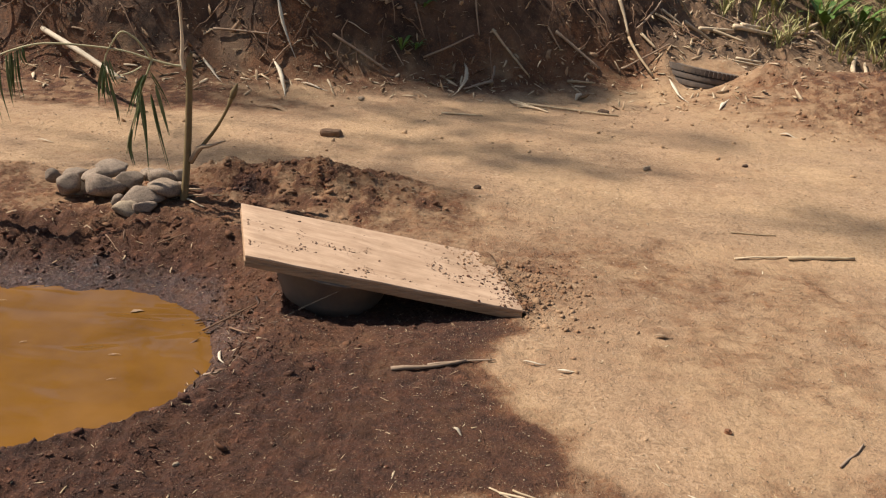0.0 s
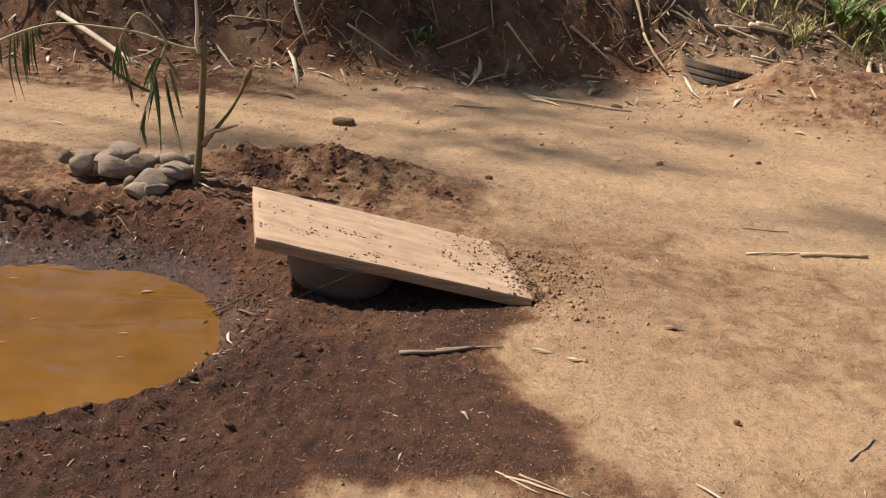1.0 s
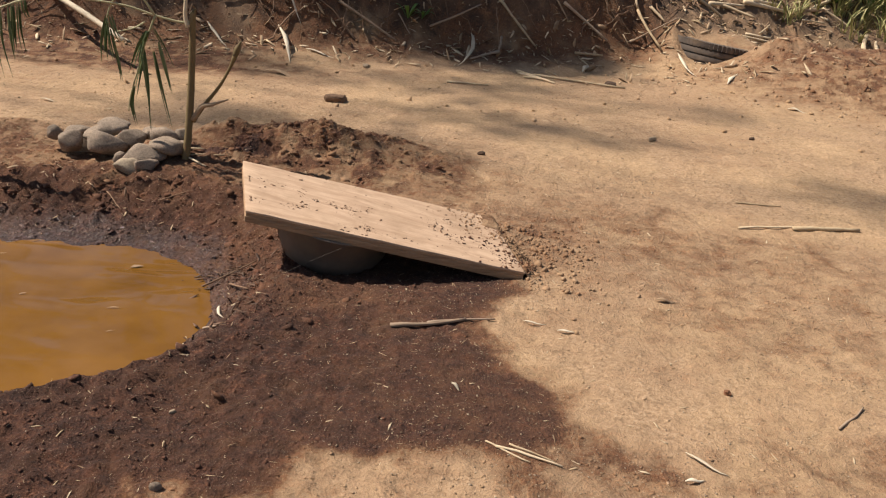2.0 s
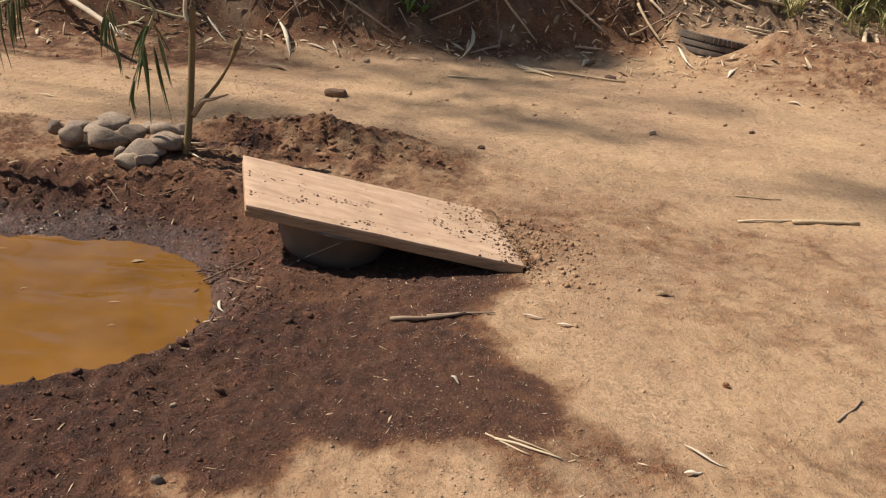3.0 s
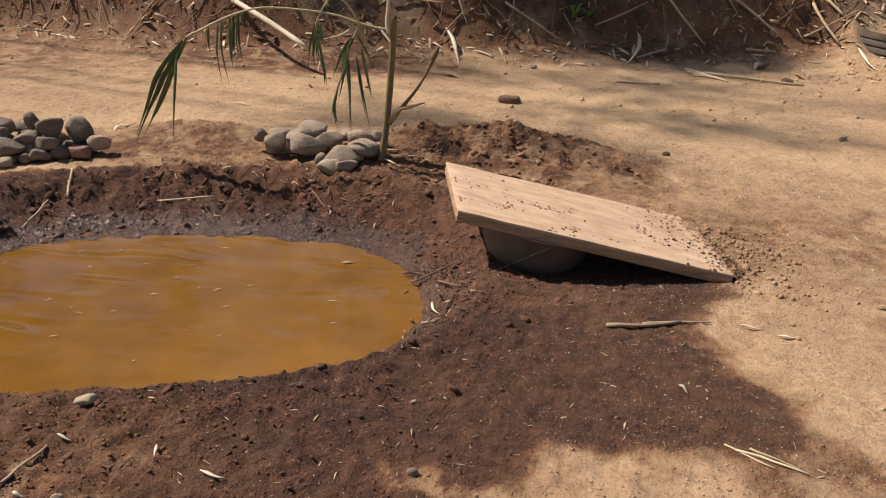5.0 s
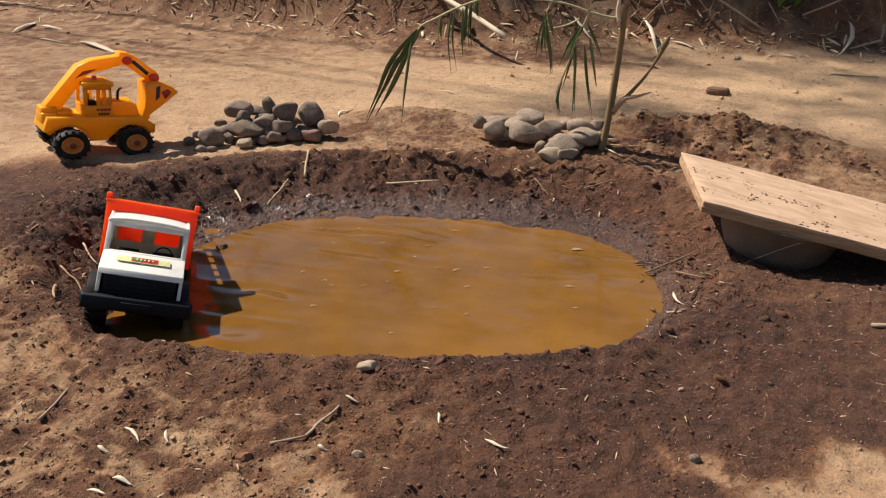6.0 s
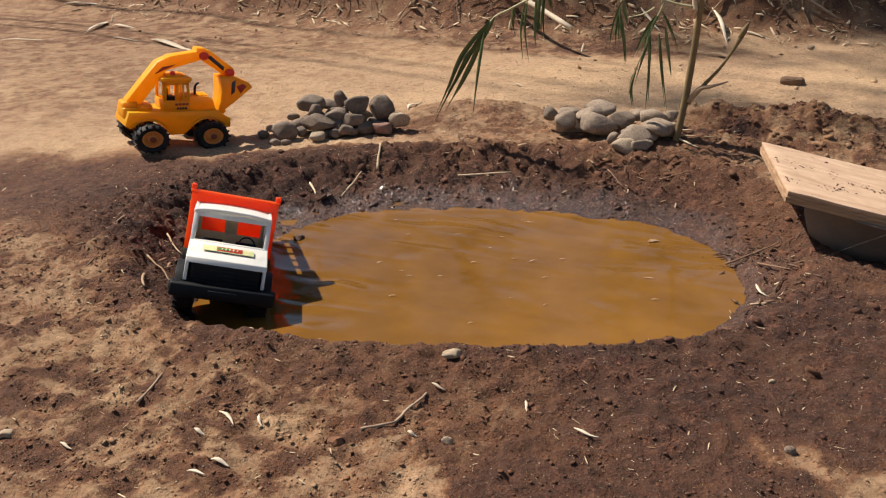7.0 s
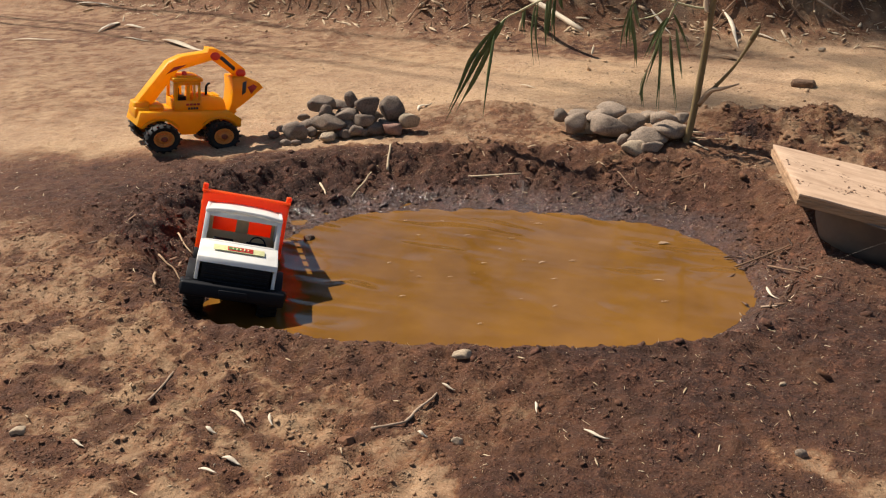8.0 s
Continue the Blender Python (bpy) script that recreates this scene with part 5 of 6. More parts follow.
tagged(part("stick", bm, PALE_LEAF), "pale peeled branch stuck out of the bank", "stick", "sticks on the bank")
BANK_LEAVES = [
    (-1.109, 3.696, -0.987, 3.573, 0.016), (-0.833, 3.874, -0.725, 3.766, 0.019), (-0.824, 3.754, -0.710, 3.496, 0.021), (-0.875, 3.905, -0.712, 3.880, 0.015),
    (-0.549, 3.933, -0.443, 3.947, 0.015), (-0.686, 3.677, -0.556, 3.611, 0.016), (-0.016, 4.019, -0.059, 3.733, 0.020), (0.879, 4.442, 0.943, 4.445, 0.019),
    (0.476, 3.864, 0.514, 3.989, 0.030), (0.920, 4.119, 0.957, 3.831, 0.018), (1.045, 3.673, 1.116, 3.813, 0.019), (1.204, 3.382, 1.266, 3.353, 0.018)]
for row in BANK_LEAVES:
    dry_leaf(*row, PALE_LEAF, "pale dry bamboo leaf sheath lying by the bank", "dry leaves by the bank")
dry_leaf(-0.776, 3.319, -0.607, 3.254, 0.034, DEAD, "curled grey-brown dead leaf on the earth", "dead leaves")
SLOPE_STICKS = [
    (0.869, 4.431, 1.016, 4.442, 0.012), (0.905, 4.482, 1.014, 4.483, 0.014), (1.058, 4.649, 1.255, 4.818, 0.020), (1.396, 4.974, 1.653, 5.096, 0.027),
    (1.442, 5.006, 1.636, 5.131, 0.028), (1.195, 4.885, 1.397, 4.969, 0.021), (1.363, 4.15, 1.547, 4.22, 0.015), (1.820, 5.173, 2.071, 5.428, 0.023),
    (1.98, 4.75, 2.13, 5.10, 0.034), (2.08, 4.75, 2.17, 5.07, 0.024), (1.95, 4.62, 2.15, 4.66, 0.016), (1.374, 4.749, 1.511, 4.759, 0.015)]
for row in SLOPE_STICKS:
    stick(*row, STRAW, "bamboo_cane", "pale split dry bamboo cane on the slope", "canes on the slope", 0.006)
for k in range(34):
    x, y = random.uniform(0.9, 2.9), random.uniform(4.5, 5.2)
    a, ln = random.choice((random.uniform(-0.5, 0.5), random.uniform(0.8, 2.2))), random.uniform(0.07, 0.26)
    stick(x, y, x + ln * math.cos(a), y + ln * math.sin(a), random.uniform(0.008, 0.02), STRAW if k % 3 else TWIG, "bamboo_cane", "pale split dry bamboo cane on the slope", "canes on the slope", 0.012)
STRAWS = [
    (0.193, 3.776, 0.342, 3.592, 0.012), (0.200, 3.754, 0.324, 3.637, 0.009), (0.221, 3.683, 0.344, 3.665, 0.009), (0.267, 3.742, 0.625, 3.581, 0.012),
    (-0.078, 3.403, 0.081, 3.423, 0.009), (0.700, 2.045, 0.985, 2.098, 0.006), (0.83, 2.066, 0.992, 2.092, 0.012), (0.148, 1.085, 0.235, 1.059, 0.0042), (0.136, 1.100, 0.193, 1.058, 0.003),
    (0.166, 1.093, 0.225, 1.070, 0.0035), (0.738, 2.235, 0.849, 2.230, 0.005), (-1.101, 1.824, -0.974, 1.864, 0.006), (-1.292, 1.757, -1.318, 1.824, 0.007),
    (-1.417, 1.639, -1.371, 1.594, 0.006), (-1.315, 1.621, -1.318, 1.722, 0.005), (-0.700, 2.135, -0.590, 2.125, 0.007),
    (-0.640, 2.105, -0.565, 2.060, 0.006), (-0.665, 2.090, -0.535, 2.110, 0.005), (-0.720, 2.150, -0.680, 2.185, 0.012)]
for row in STRAWS:
    stick(*row, STRAW, "straw", "thin pale dry straw lying on the earth", "loose straws")
TWIGS = [
    (-0.031, 1.393, 0.092, 1.440, 0.0085), (0.028, 1.416, 0.142, 1.454, 0.0045), (0.641, 1.219, 0.697, 1.282, 0.0042), (-0.753, 0.768, -0.723, 0.806, 0.0050),
    (-0.723, 0.806, -0.711, 0.877, 0.0045), (-1.063, 0.695, -1.088, 0.770, 0.0048), (-0.350, 1.403, -0.315, 1.394, 0.0048)]
for row in TWIGS:
    stick(*row, TWIG, "twig", "short brown twig lying on the soil", "loose twigs")
CHIPS = [
    (0.402, 1.120, 0.451, 1.081, 0.006), (0.390, 1.057, 0.417, 1.067, 0.008), (0.247, 1.436, 0.281, 1.437, 0.007), (0.081, 1.228, 0.094, 1.218, 0.007),
    (0.190, 1.459, 0.229, 1.454, 0.005), (-0.950, 0.727, -0.906, 0.704, 0.006), (-0.949, 0.678, -0.930, 0.677, 0.007), (-0.886, 0.635, -0.859, 0.637, 0.008),
    (-0.903, 0.610, -0.874, 0.610, 0.005), (-1.090, 0.587, -1.065, 0.584, 0.005), (-0.892, 0.739, -0.875, 0.723, 0.005), (-0.697, 0.790, -0.683, 0.792, 0.007),
    (-0.505, 0.884, -0.469, 0.879, 0.006), (-0.584, 0.920, -0.573, 0.893, 0.005), (-0.719, 0.906, -0.697, 0.904, 0.005), (-1.284, 2.648, -1.221, 2.629, 0.008),
    (-1.413, 2.154, -1.445, 2.311, 0.014), (-0.352, 1.500, -0.325, 1.44, 0.007)]
for row in CHIPS:
    dry_leaf(*row, PALE_LEAF, "small pale curled leaf scrap on the soil", "leaf scraps")
dry_leaf(0.436, 1.597, 0.474, 1.603, 0.013, DEAD, "small dark curled leaf on the earth", "dead leaves")
FAR_LEAVES = [
    (-3.131, 2.939, -2.679, 2.785, 0.040), (-3.581, 2.976, -3.871, 3.375, 0.034), (-3.600, 3.166, -3.414, 3.185, 0.030), (-3.805, 2.680, -3.597, 2.799, 0.016),
    (-4.383, 3.580, -4.096, 3.621, 0.024), (-3.349, 2.918, -3.167, 2.906, 0.012)]
for row in FAR_LEAVES:
    dry_leaf(*row, PALE_LEAF, "broad pale dry leaf sheath on the path", "dry leaves on the path")

bm = bmesh.new()
tube(bm, smooth_line([(-0.31, 1.47, ground_at(-0.31, 1.47) + 0.003), (-0.24, 1.53, 0.018), (-0.16, 1.585, 0.046), (-0.13, 1.60, 0.058)], 5), 0.0002, 5)
tagged(part("cord", bm, CORD), "thin pale cord hanging from the board to the mud", "cord")


# ---- loose soil, litter, roots and grass ----
rng = np.random.default_rng(4)
t5 = (1 + 5 ** 0.5) / 2
ICO = np.array([(-1, t5, 0), (1, t5, 0), (-1, -t5, 0), (1, -t5, 0), (0, -1, t5), (0, 1, t5), (0, -1, -t5), (0, 1, -t5), (t5, 0, -1), (t5, 0, 1), (-t5, 0, -1), (-t5, 0, 1)]) / 1.9
ICO_F = [(0, 11, 5), (0, 5, 1), (0, 1, 7), (0, 7, 10), (0, 10, 11), (1, 5, 9), (5, 11, 4), (11, 10, 2), (10, 7, 6), (7, 1, 8),
         (3, 9, 4), (3, 4, 2), (3, 2, 6), (3, 6, 8), (3, 8, 9), (4, 9, 5), (2, 4, 11), (6, 2, 10), (8, 6, 7), (9, 8, 1)]


def grains(n, x0, x1, y0, y1, lo, hi, keep):
    x, y = rng.uniform(x0, x1, n * 4), rng.uniform(y0, y1, n * 4)
    k = np.nonzero(rng.random(n * 4) < keep(x, y))[0][:n]
    return x[k], y[k], lo * (hi / lo) ** (rng.random(len(k)) ** 2.2)


def loose(x, y):
    d, _ = pool_distance(x, y)
    clump = smooth(-0.1, 0.35, fbm(x, y, 0.3, 3, seed=90))
    shore = np.exp(-((d - 0.12) / 0.12) ** 2) * (d > 0.0)
    ramp_end = np.exp(-(((x - 0.2) / 0.16) ** 2 + ((y - 1.75) / 0.16) ** 2))
    mounds = np.exp(-(((x + 0.36) / 0.32) ** 2 + ((y - 2.33) / 0.2) ** 2)) + np.exp(-(((x + 1.2) / 0.28) ** 2 + ((y - 2.2) / 0.16) ** 2))
    return np.clip(0.09 + 0.22 * clump + 0.07 * shore + 0.8 * ramp_end + 0.9 * mounds + 0.25 * np.exp(-(((x - 0.36) / 0.26) ** 2 + ((y - 1.95) / 0.24) ** 2)) + 0.35 * np.exp(-(((x + 1.1) / 1.0) ** 2 + ((y - 0.75) / 0.4) ** 2)), 0, 1) * (d > 0.005)


x, y, size = grains(20000, -2.2, 1.3, 0.4, 2.9, 0.0009, 0.0038, loose)
tagged(scatter("soil_crumbs", ICO, ICO_F, placed(x, y, size, (1.2, 1, 0.32), 0.1, 0.2), CRUMB, True), "loose crumbs of earth scattered over the ground", "soil", kind="stuff")
x, y, size = grains(12000, -1.9, 0.4, 0.4, 1.1, 0.0008, 0.0040, lambda x, y: (pool_distance(x, y)[0] > 0.01) * (0.25 + 0.75 * smooth(-0.1, 0.3, fbm(x, y, 0.12, 3, seed=91))) * (1 - 0.7 * smooth(-0.75, -0.45, x)))
tagged(scatter("soil_crumbs", ICO, ICO_F, placed(x, y, size, (1.2, 1, 0.32), 0.1, 0.2), CRUMB, True), "small crumbs and grains of brown earth on the trodden soil", "soil", kind="stuff")
x, y, size = grains(2600, -3.4, 2.4, 2.7, 4.6, 0.002, 0.012, lambda x, y: np.clip(0.08 + 1.2 * np.exp(-(((x - 1.7) / 0.8) ** 2 + ((y - 3.8) / 0.5) ** 2)) + 0.4 * humus(x, y), 0, 1))
tagged(scatter("soil_crumbs", ICO, ICO_F, placed(x, y, size, (1, 0.9, 0.55)), CRUMB, True), "coarse crumbs of earth by the bank and heap", "soil", kind="stuff")

# lighter pieces for the finest grit: a squat bipyramid
GRAIN = np.array([(1, 0.1, 0), (0.2, 0.9, 0.1), (-0.9, 0.3, -0.1), (-0.4, -0.9, 0.1), (0.1, 0, 0.8), (0, 0, -0.7)])
GRAIN_F = [(0, 1, 4), (1, 2, 4), (2, 3, 4), (3, 0, 4), (1, 0, 5), (2, 1, 5), (3, 2, 5), (0, 3, 5)]
GRIT = litter("grit", (0.12, 0.076, 0.046), (0.46, 0.33, 0.215), 0.9)


def gravelly(x, y):
    d, _ = pool_distance(x, y)
    patch = smooth(-0.25, 0.35, fbm(x, y, 0.28, 4, 0.6, seed=97))
    tan = np.exp(-((((x - 0.30) / 0.17) ** 2 + ((y - 1.38) / 0.20) ** 2) ** 2))
    return (d > 0.02) * np.clip(0.15 + 0.75 * patch - 0.5 * tan, 0.05, 1)


x, y, size = grains(26000, -0.2, 1.35, 0.5, 2.4, 0.0005, 0.0022, gravelly)
tagged(scatter("fine_grit", GRAIN, GRAIN_F, placed(x, y, size, (1.1, 1, 0.7), 0.2, 0.5), GRIT), "fine mixed grit and sand grains on the dry earth", "grit", kind="stuff")
x, y, size = grains(9000, -2.9, 2.0, 2.2, 3.8, 0.0010, 0.0045, gravelly)
tagged(scatter("fine_grit", GRAIN, GRAIN_F, placed(x, y, size, (1.1, 1, 0.6), 0.2, 0.5), GRIT), "coarse grit strewn over the trodden path", "grit", kind="stuff")
x, y, size = grains(12000, -1.9, 0.2, 0.5, 1.25, 0.0006, 0.0024, lambda x, y: (pool_distance(x, y)[0] > 0.02) * 0.8)
tagged(scatter("fine_grit", GRAIN, GRAIN_F, placed(x, y, size, (1.1, 1, 0.7), 0.2, 0.5), CRUMB, True), "fine crumbs of damp soil", "soil", kind="stuff")


def banks(x, y):
    d, th = pool_distance(x, y)
    ring = (d > 0.0) * (1 - smooth(0.12, 0.36, d)) * (0.35 + 0.65 * np.clip(np.sin(th) + 0.15, 0, 1) + 0.4 * np.clip(-np.cos(th), 0, 1))
    left = np.exp(-((((x + 1.52) / 0.26) ** 2 + ((y - 1.40) / 0.28) ** 2) ** 2)) * (d > 0.01)
    right = np.exp(-((((x + 0.31) / 0.10) ** 2 + ((y - 1.50) / 0.18) ** 2) ** 2)) * (d > 0.01)
    return np.clip((ring + left + right) * (0.3 + 0.7 * smooth(-0.15, 0.25, fbm(x, y, 0.09, 3, seed=98))), 0, 1)


x, y, size = grains(11000, -1.95, -0.1, 0.95, 2.15, 0.0009, 0.0042, banks)
tagged(scatter("mud_crumbs", GRAIN, GRAIN_F, placed(x, y, size, (1.2, 1, 0.6), 0.15, 0.5), CRUMB, True), "wet crumbs of mud on the puddle's bank", "mud", kind="stuff")
x, y, size = grains(620, -1.95, -0.1, 0.95, 2.15, 0.0035, 0.0115, banks)
tagged(scatter("mud_clods", ICO, ICO_F, placed(x, y, size, (1.3, 1, 0.5), -0.1, 0.4), CRUMB, True), "dark wet clods of mud on the puddle's bank", "mud", kind="stuff")

SCRAP = [(-1, -0.12, 0), (-0.3, -0.2, 0.05), (0.5, -0.16, 0.02), (1, 0, 0), (0.5, 0.16, 0.05), (-0.3, 0.2, 0.02), (-1, 0.12, 0.03),
         (-1, -0.12, -0.06), (-0.3, -0.2, -0.03), (0.5, -0.16, -0.06), (1, 0, -0.06), (0.5, 0.16, -0.03), (-0.3, 0.2, -0.06), (-1, 0.12, -0.04)]
SCRAP_F = [(0, 1, 5, 6), (1, 2, 4, 5), (2, 3, 3, 4), (7, 13, 12, 8), (8, 12, 11, 9), (0, 7, 8, 1), (1, 8, 9, 2), (2, 9, 10, 3), (3, 10, 11, 4), (4, 11, 12, 5), (5, 12, 13, 6), (6, 13, 7, 0)]
SCRAP_T = [t for q in SCRAP_F for t in ((q[0], q[1], q[2]), (q[0], q[2], q[3])) if len(set(t)) == 3]


def dry_land(x, y):
    d, _ = pool_distance(x, y)
    return (d > 0.03) * (0.35 + 0.65 * smooth(-0.2, 0.3, fbm(x, y, 0.5, 3, seed=95)))


x, y, size = grains(3600, -1.9, 1.0, 0.4, 2.2, 0.0006, 0.0022, lambda x, y: (pool_distance(x, y)[0] > 0.02) * 0.9)
tagged(scatter("pale_grit", ICO, ICO_F, placed(x, y, size, (1, 0.9, 0.6)), PALE_STONE), "pale grains of grit in the soil", "grit", kind="stuff")
x, y, size = grains(2600, -2.2, 1.3, 0.4, 3.0, 0.002, 0.009, dry_land)
tagged(scatter("straw_scraps", SCRAP, SCRAP_T, placed(x, y, size, (1, 0.7, 0.8), 0.15, 0.18), STRAW), "tiny pale straw and leaf scraps strewn on the earth", "litter", kind="stuff")


x, y, size = grains(4200, -1.9, 0.9, 0.4, 2.3, 0.002, 0.008, lambda x, y: (pool_distance(x, y)[0] > 0.02) * np.clip(wet_and_shade(x, y) * (0.5 + 0.8 * smooth(1.6, 1.9, y)), 0.1, 0.9))
tagged(scatter("fibre_scraps", SCRAP, SCRAP_T, placed(x, y, size, (1, 0.35, 0.6), 0.2, 0.2), DEAD), "fine brown root fibres strewn on the damp soil", "litter", kind="stuff")


def by_bank(x, y):
    f = y - np.interp(x, FOOT_X, FOOT_Y)
    return np.exp(-((f + 0.02) / 0.16) ** 2) * 0.7 + 0.10 * (f > 0) + 0.9 * np.exp(-(((x - 1.8) / 0.9) ** 2 + ((y - 4.75) / 0.28) ** 2)) + 0.5 * np.exp(-(((x - 1.0) / 0.5) ** 2 + ((y - 3.85) / 0.2) ** 2))


x, y, size = grains(5200, -4.2, 3.0, 3.1, 5.4, 0.005, 0.034, by_bank)
tagged(scatter("dry_litter", SCRAP, SCRAP_T, placed(x, y, size, (1, 0.8, 0.9), 0.25, 0.4), STRAW), "pale dry leaf and cane litter along the bank", "litter", kind="stuff")
x, y, size = grains(5200, -4.2, 3.0, 3.3, 5.2, 0.006, 0.036, lambda x, y: np.clip(1.5 * humus(x, y) + 0.3 * by_bank(x, y), 0, 1))
tagged(scatter("dead_leaves", SCRAP, SCRAP_T, placed(x, y, size, (1, 1.3, 1.0), 0.3, 0.8), DEAD), "brown dead leaves caught on the bank", "litter", kind="stuff")


def bank_roots():
    bm = bmesh.new()
    for k in range(300):
        x = random.uniform(-3.6, 1.1)
        y = float(np.interp(x, FOOT_X, FOOT_Y)) + random.uniform(0.05, 0.5)
        z = ground_at(x, y)
        length = random.uniform(0.06, 0.32)
        a, lean = random.uniform(-0.9, 0.9), random.uniform(0.2, 0.9)
        pts = []
        for j in range(6):
            t = j / 5
            px = x + math.sin(a) * length * t + 0.02 * noise.noise(Vector((k, t * 3, 0)))
            py = y - math.cos(a) * length * t * lean
            pz = z + 0.03 * math.sin(math.pi * t) - length * t * 0.75
            pts.append((px, py, max(pz, ground_at(px, py) + 0.004 + 0.02 * random.random())))
        r = random.uniform(0.0012, 0.0045)
        tube(bm, pts, [r, r, r * 0.9, r * 0.8, r * 0.6, r * 0.3], 5, False)
    return tagged(part("roots", bm, ROOT), "tangle of thin dead roots and stalks hanging on the bank", "roots", kind="stuff")


bank_roots()


def grass():
    bm = bmesh.new()
    for k in range(520):
        cx, cy = random.uniform(1.15, 3.2), random.uniform(4.95, 6.3)
        if cy < 5.0 + 0.25 * abs(noise.noise(Vector((cx * 3, 0, 0)))):
            continue
        z = ground_at(cx, cy)
        for j in range(9):
            a, h = random.uniform(0, 6.28), random.uniform(0.08, 0.26)
            out = h * random.uniform(0.2, 0.8)
            pts = [(cx + 0.01 * math.cos(a) + out * t * t * math.cos(a), cy + out * t * t * math.sin(a), z - 0.01 + h * t * (1 - 0.35 * t)) for t in (0, 0.3, 0.6, 0.85, 1)]
            blade(bm, pts, random.uniform(0.004, 0.010), (math.sin(a), -math.cos(a), 0), 0.3, 0.15)
    return tagged(part("grass", bm, GRASS), "long green and yellowed grass on the slope", "grass", kind="stuff")


grass()


def weed(x, y, n, size, label):
    z = ground_at(x, y)
    root = thing("weed", Matrix.Translation((x, y, z)), label, "weed", "weeds on the bank")
    for k in range(n):
        a = 2.4 * k + random.uniform(-0.3, 0.3)
        h = size * random.uniform(0.5, 1.1)
        tip = Vector((math.cos(a) * size * 0.8, math.sin(a) * size * 0.8, h))
        bm = bmesh.new()
        line = smooth_line([(0, 0, 0), tuple(tip * 0.5 + Vector((0, 0, h * 0.15))), tuple(tip), tuple(tip + Vector((math.cos(a), math.sin(a), -0.3)) * size * 0.35)], 3)
        blade(bm, line, size * 0.5, (math.sin(a), -math.cos(a), 0), 0.2, 0.75)
        part("leaf", bm, GREEN, root)


for x, y, n, size in ((-0.30, 3.96, 7, 0.06), (-0.24, 3.98, 6, 0.05), (-0.22, 4.10, 7, 0.06), (2.0, 5.35, 9, 0.16), (2.25, 5.45, 9, 0.15), (1.75, 5.4, 8, 0.13), (2.45, 5.3, 8, 0.14)):
    weed(x, y, n, size, "small bright green broad-leaved weed on the bank")

# clods on the loose mound
x, y, size = grains(700, -0.85, 0.1, 2.0, 2.5, 0.002, 0.010, lambda x, y: np.exp(-((((x + 0.36) / 0.34) ** 2 + ((y - 2.25) / 0.17) ** 2) ** 2)))
tagged(scatter("soil_crumbs", ICO, ICO_F, placed(x, y, size, (1.1, 1, 0.6), 0.1, 0.4), CRUMB, True), "coarse clods and crumbs on the mound of loose earth", "soil", kind="stuff")

# crumbs pushed up round the board's low end
x, y = rng.normal(0.235, 0.06, 420), rng.normal(1.74, 0.10, 420)
size = 0.0018 * 4.5 ** (rng.random(420) ** 2.2)
keep = np.array([(BOARD.inverted() @ Vector((a, b, 0.02))).x > BOARD_LONG * 0.98 for a, b in zip(x, y)])
tagged(scatter("soil_crumbs", ICO, ICO_F, placed(x[keep], y[keep], size[keep], (1, 0.9, 0.6)), CRUMB, True), "broken crumbs of earth at the foot of the ramp", "soil", kind="stuff")

# soil strewn on the board
n = 4000
u = np.clip(rng.normal(0.48, 0.27, n), 0.02, 1) * BOARD_LONG
v = np.clip(rng.normal(0.42, 0.24, n), 0.03, 0.97) * BOARD_WIDE
thick = smooth(0.05, 0.5, fbm(u * 0.5, v, 0.045, 4, 0.65, seed=110))
keep = rng.random(n) < 0.9 * thick
u, v = u[keep], v[keep]
n = len(u)
pts = np.array([BOARD @ Vector((a, b, 0.0004)) for a, b in zip(u, v)])
size = 0.00032 * 7.5 ** (rng.random(n) ** 3.2)
mats = placed(pts[:, 0], pts[:, 1], size, (2.0, 1, 0.4), 0.2, 0.15, pts[:, 2])
tagged(scatter("soil_specks", ICO, ICO_F, mats, SPECK), "dark soil specks strewn on the board", "soil", kind="stuff")
n = 700
u = BOARD_LONG * (1.06 - np.abs(rng.normal(0, 0.11, n)))
v = rng.uniform(0.0, 1.0, n) * BOARD_WIDE
u = np.where(v > 0.45 * BOARD_WIDE, u - 0.09 * (v / BOARD_WIDE - 0.45) * BOARD_LONG, u)
pts = np.array([BOARD @ Vector((a, b, 0.0004)) for a, b in zip(u, v)])
pts[:, 2] = np.maximum(pts[:, 2], ground_height(pts[:, 0], pts[:, 1]))
size = 0.0007 * 6 ** (rng.random(n) ** 2.5)
tagged(scatter("soil_crumbs", ICO, ICO_F, placed(pts[:, 0], pts[:, 1], size, (1.2, 1, 0.45), 0.2, 0.3, pts[:, 2]), CRUMB, True), "crumbs of dry earth heaped on the board's low end", "soil", kind="stuff")


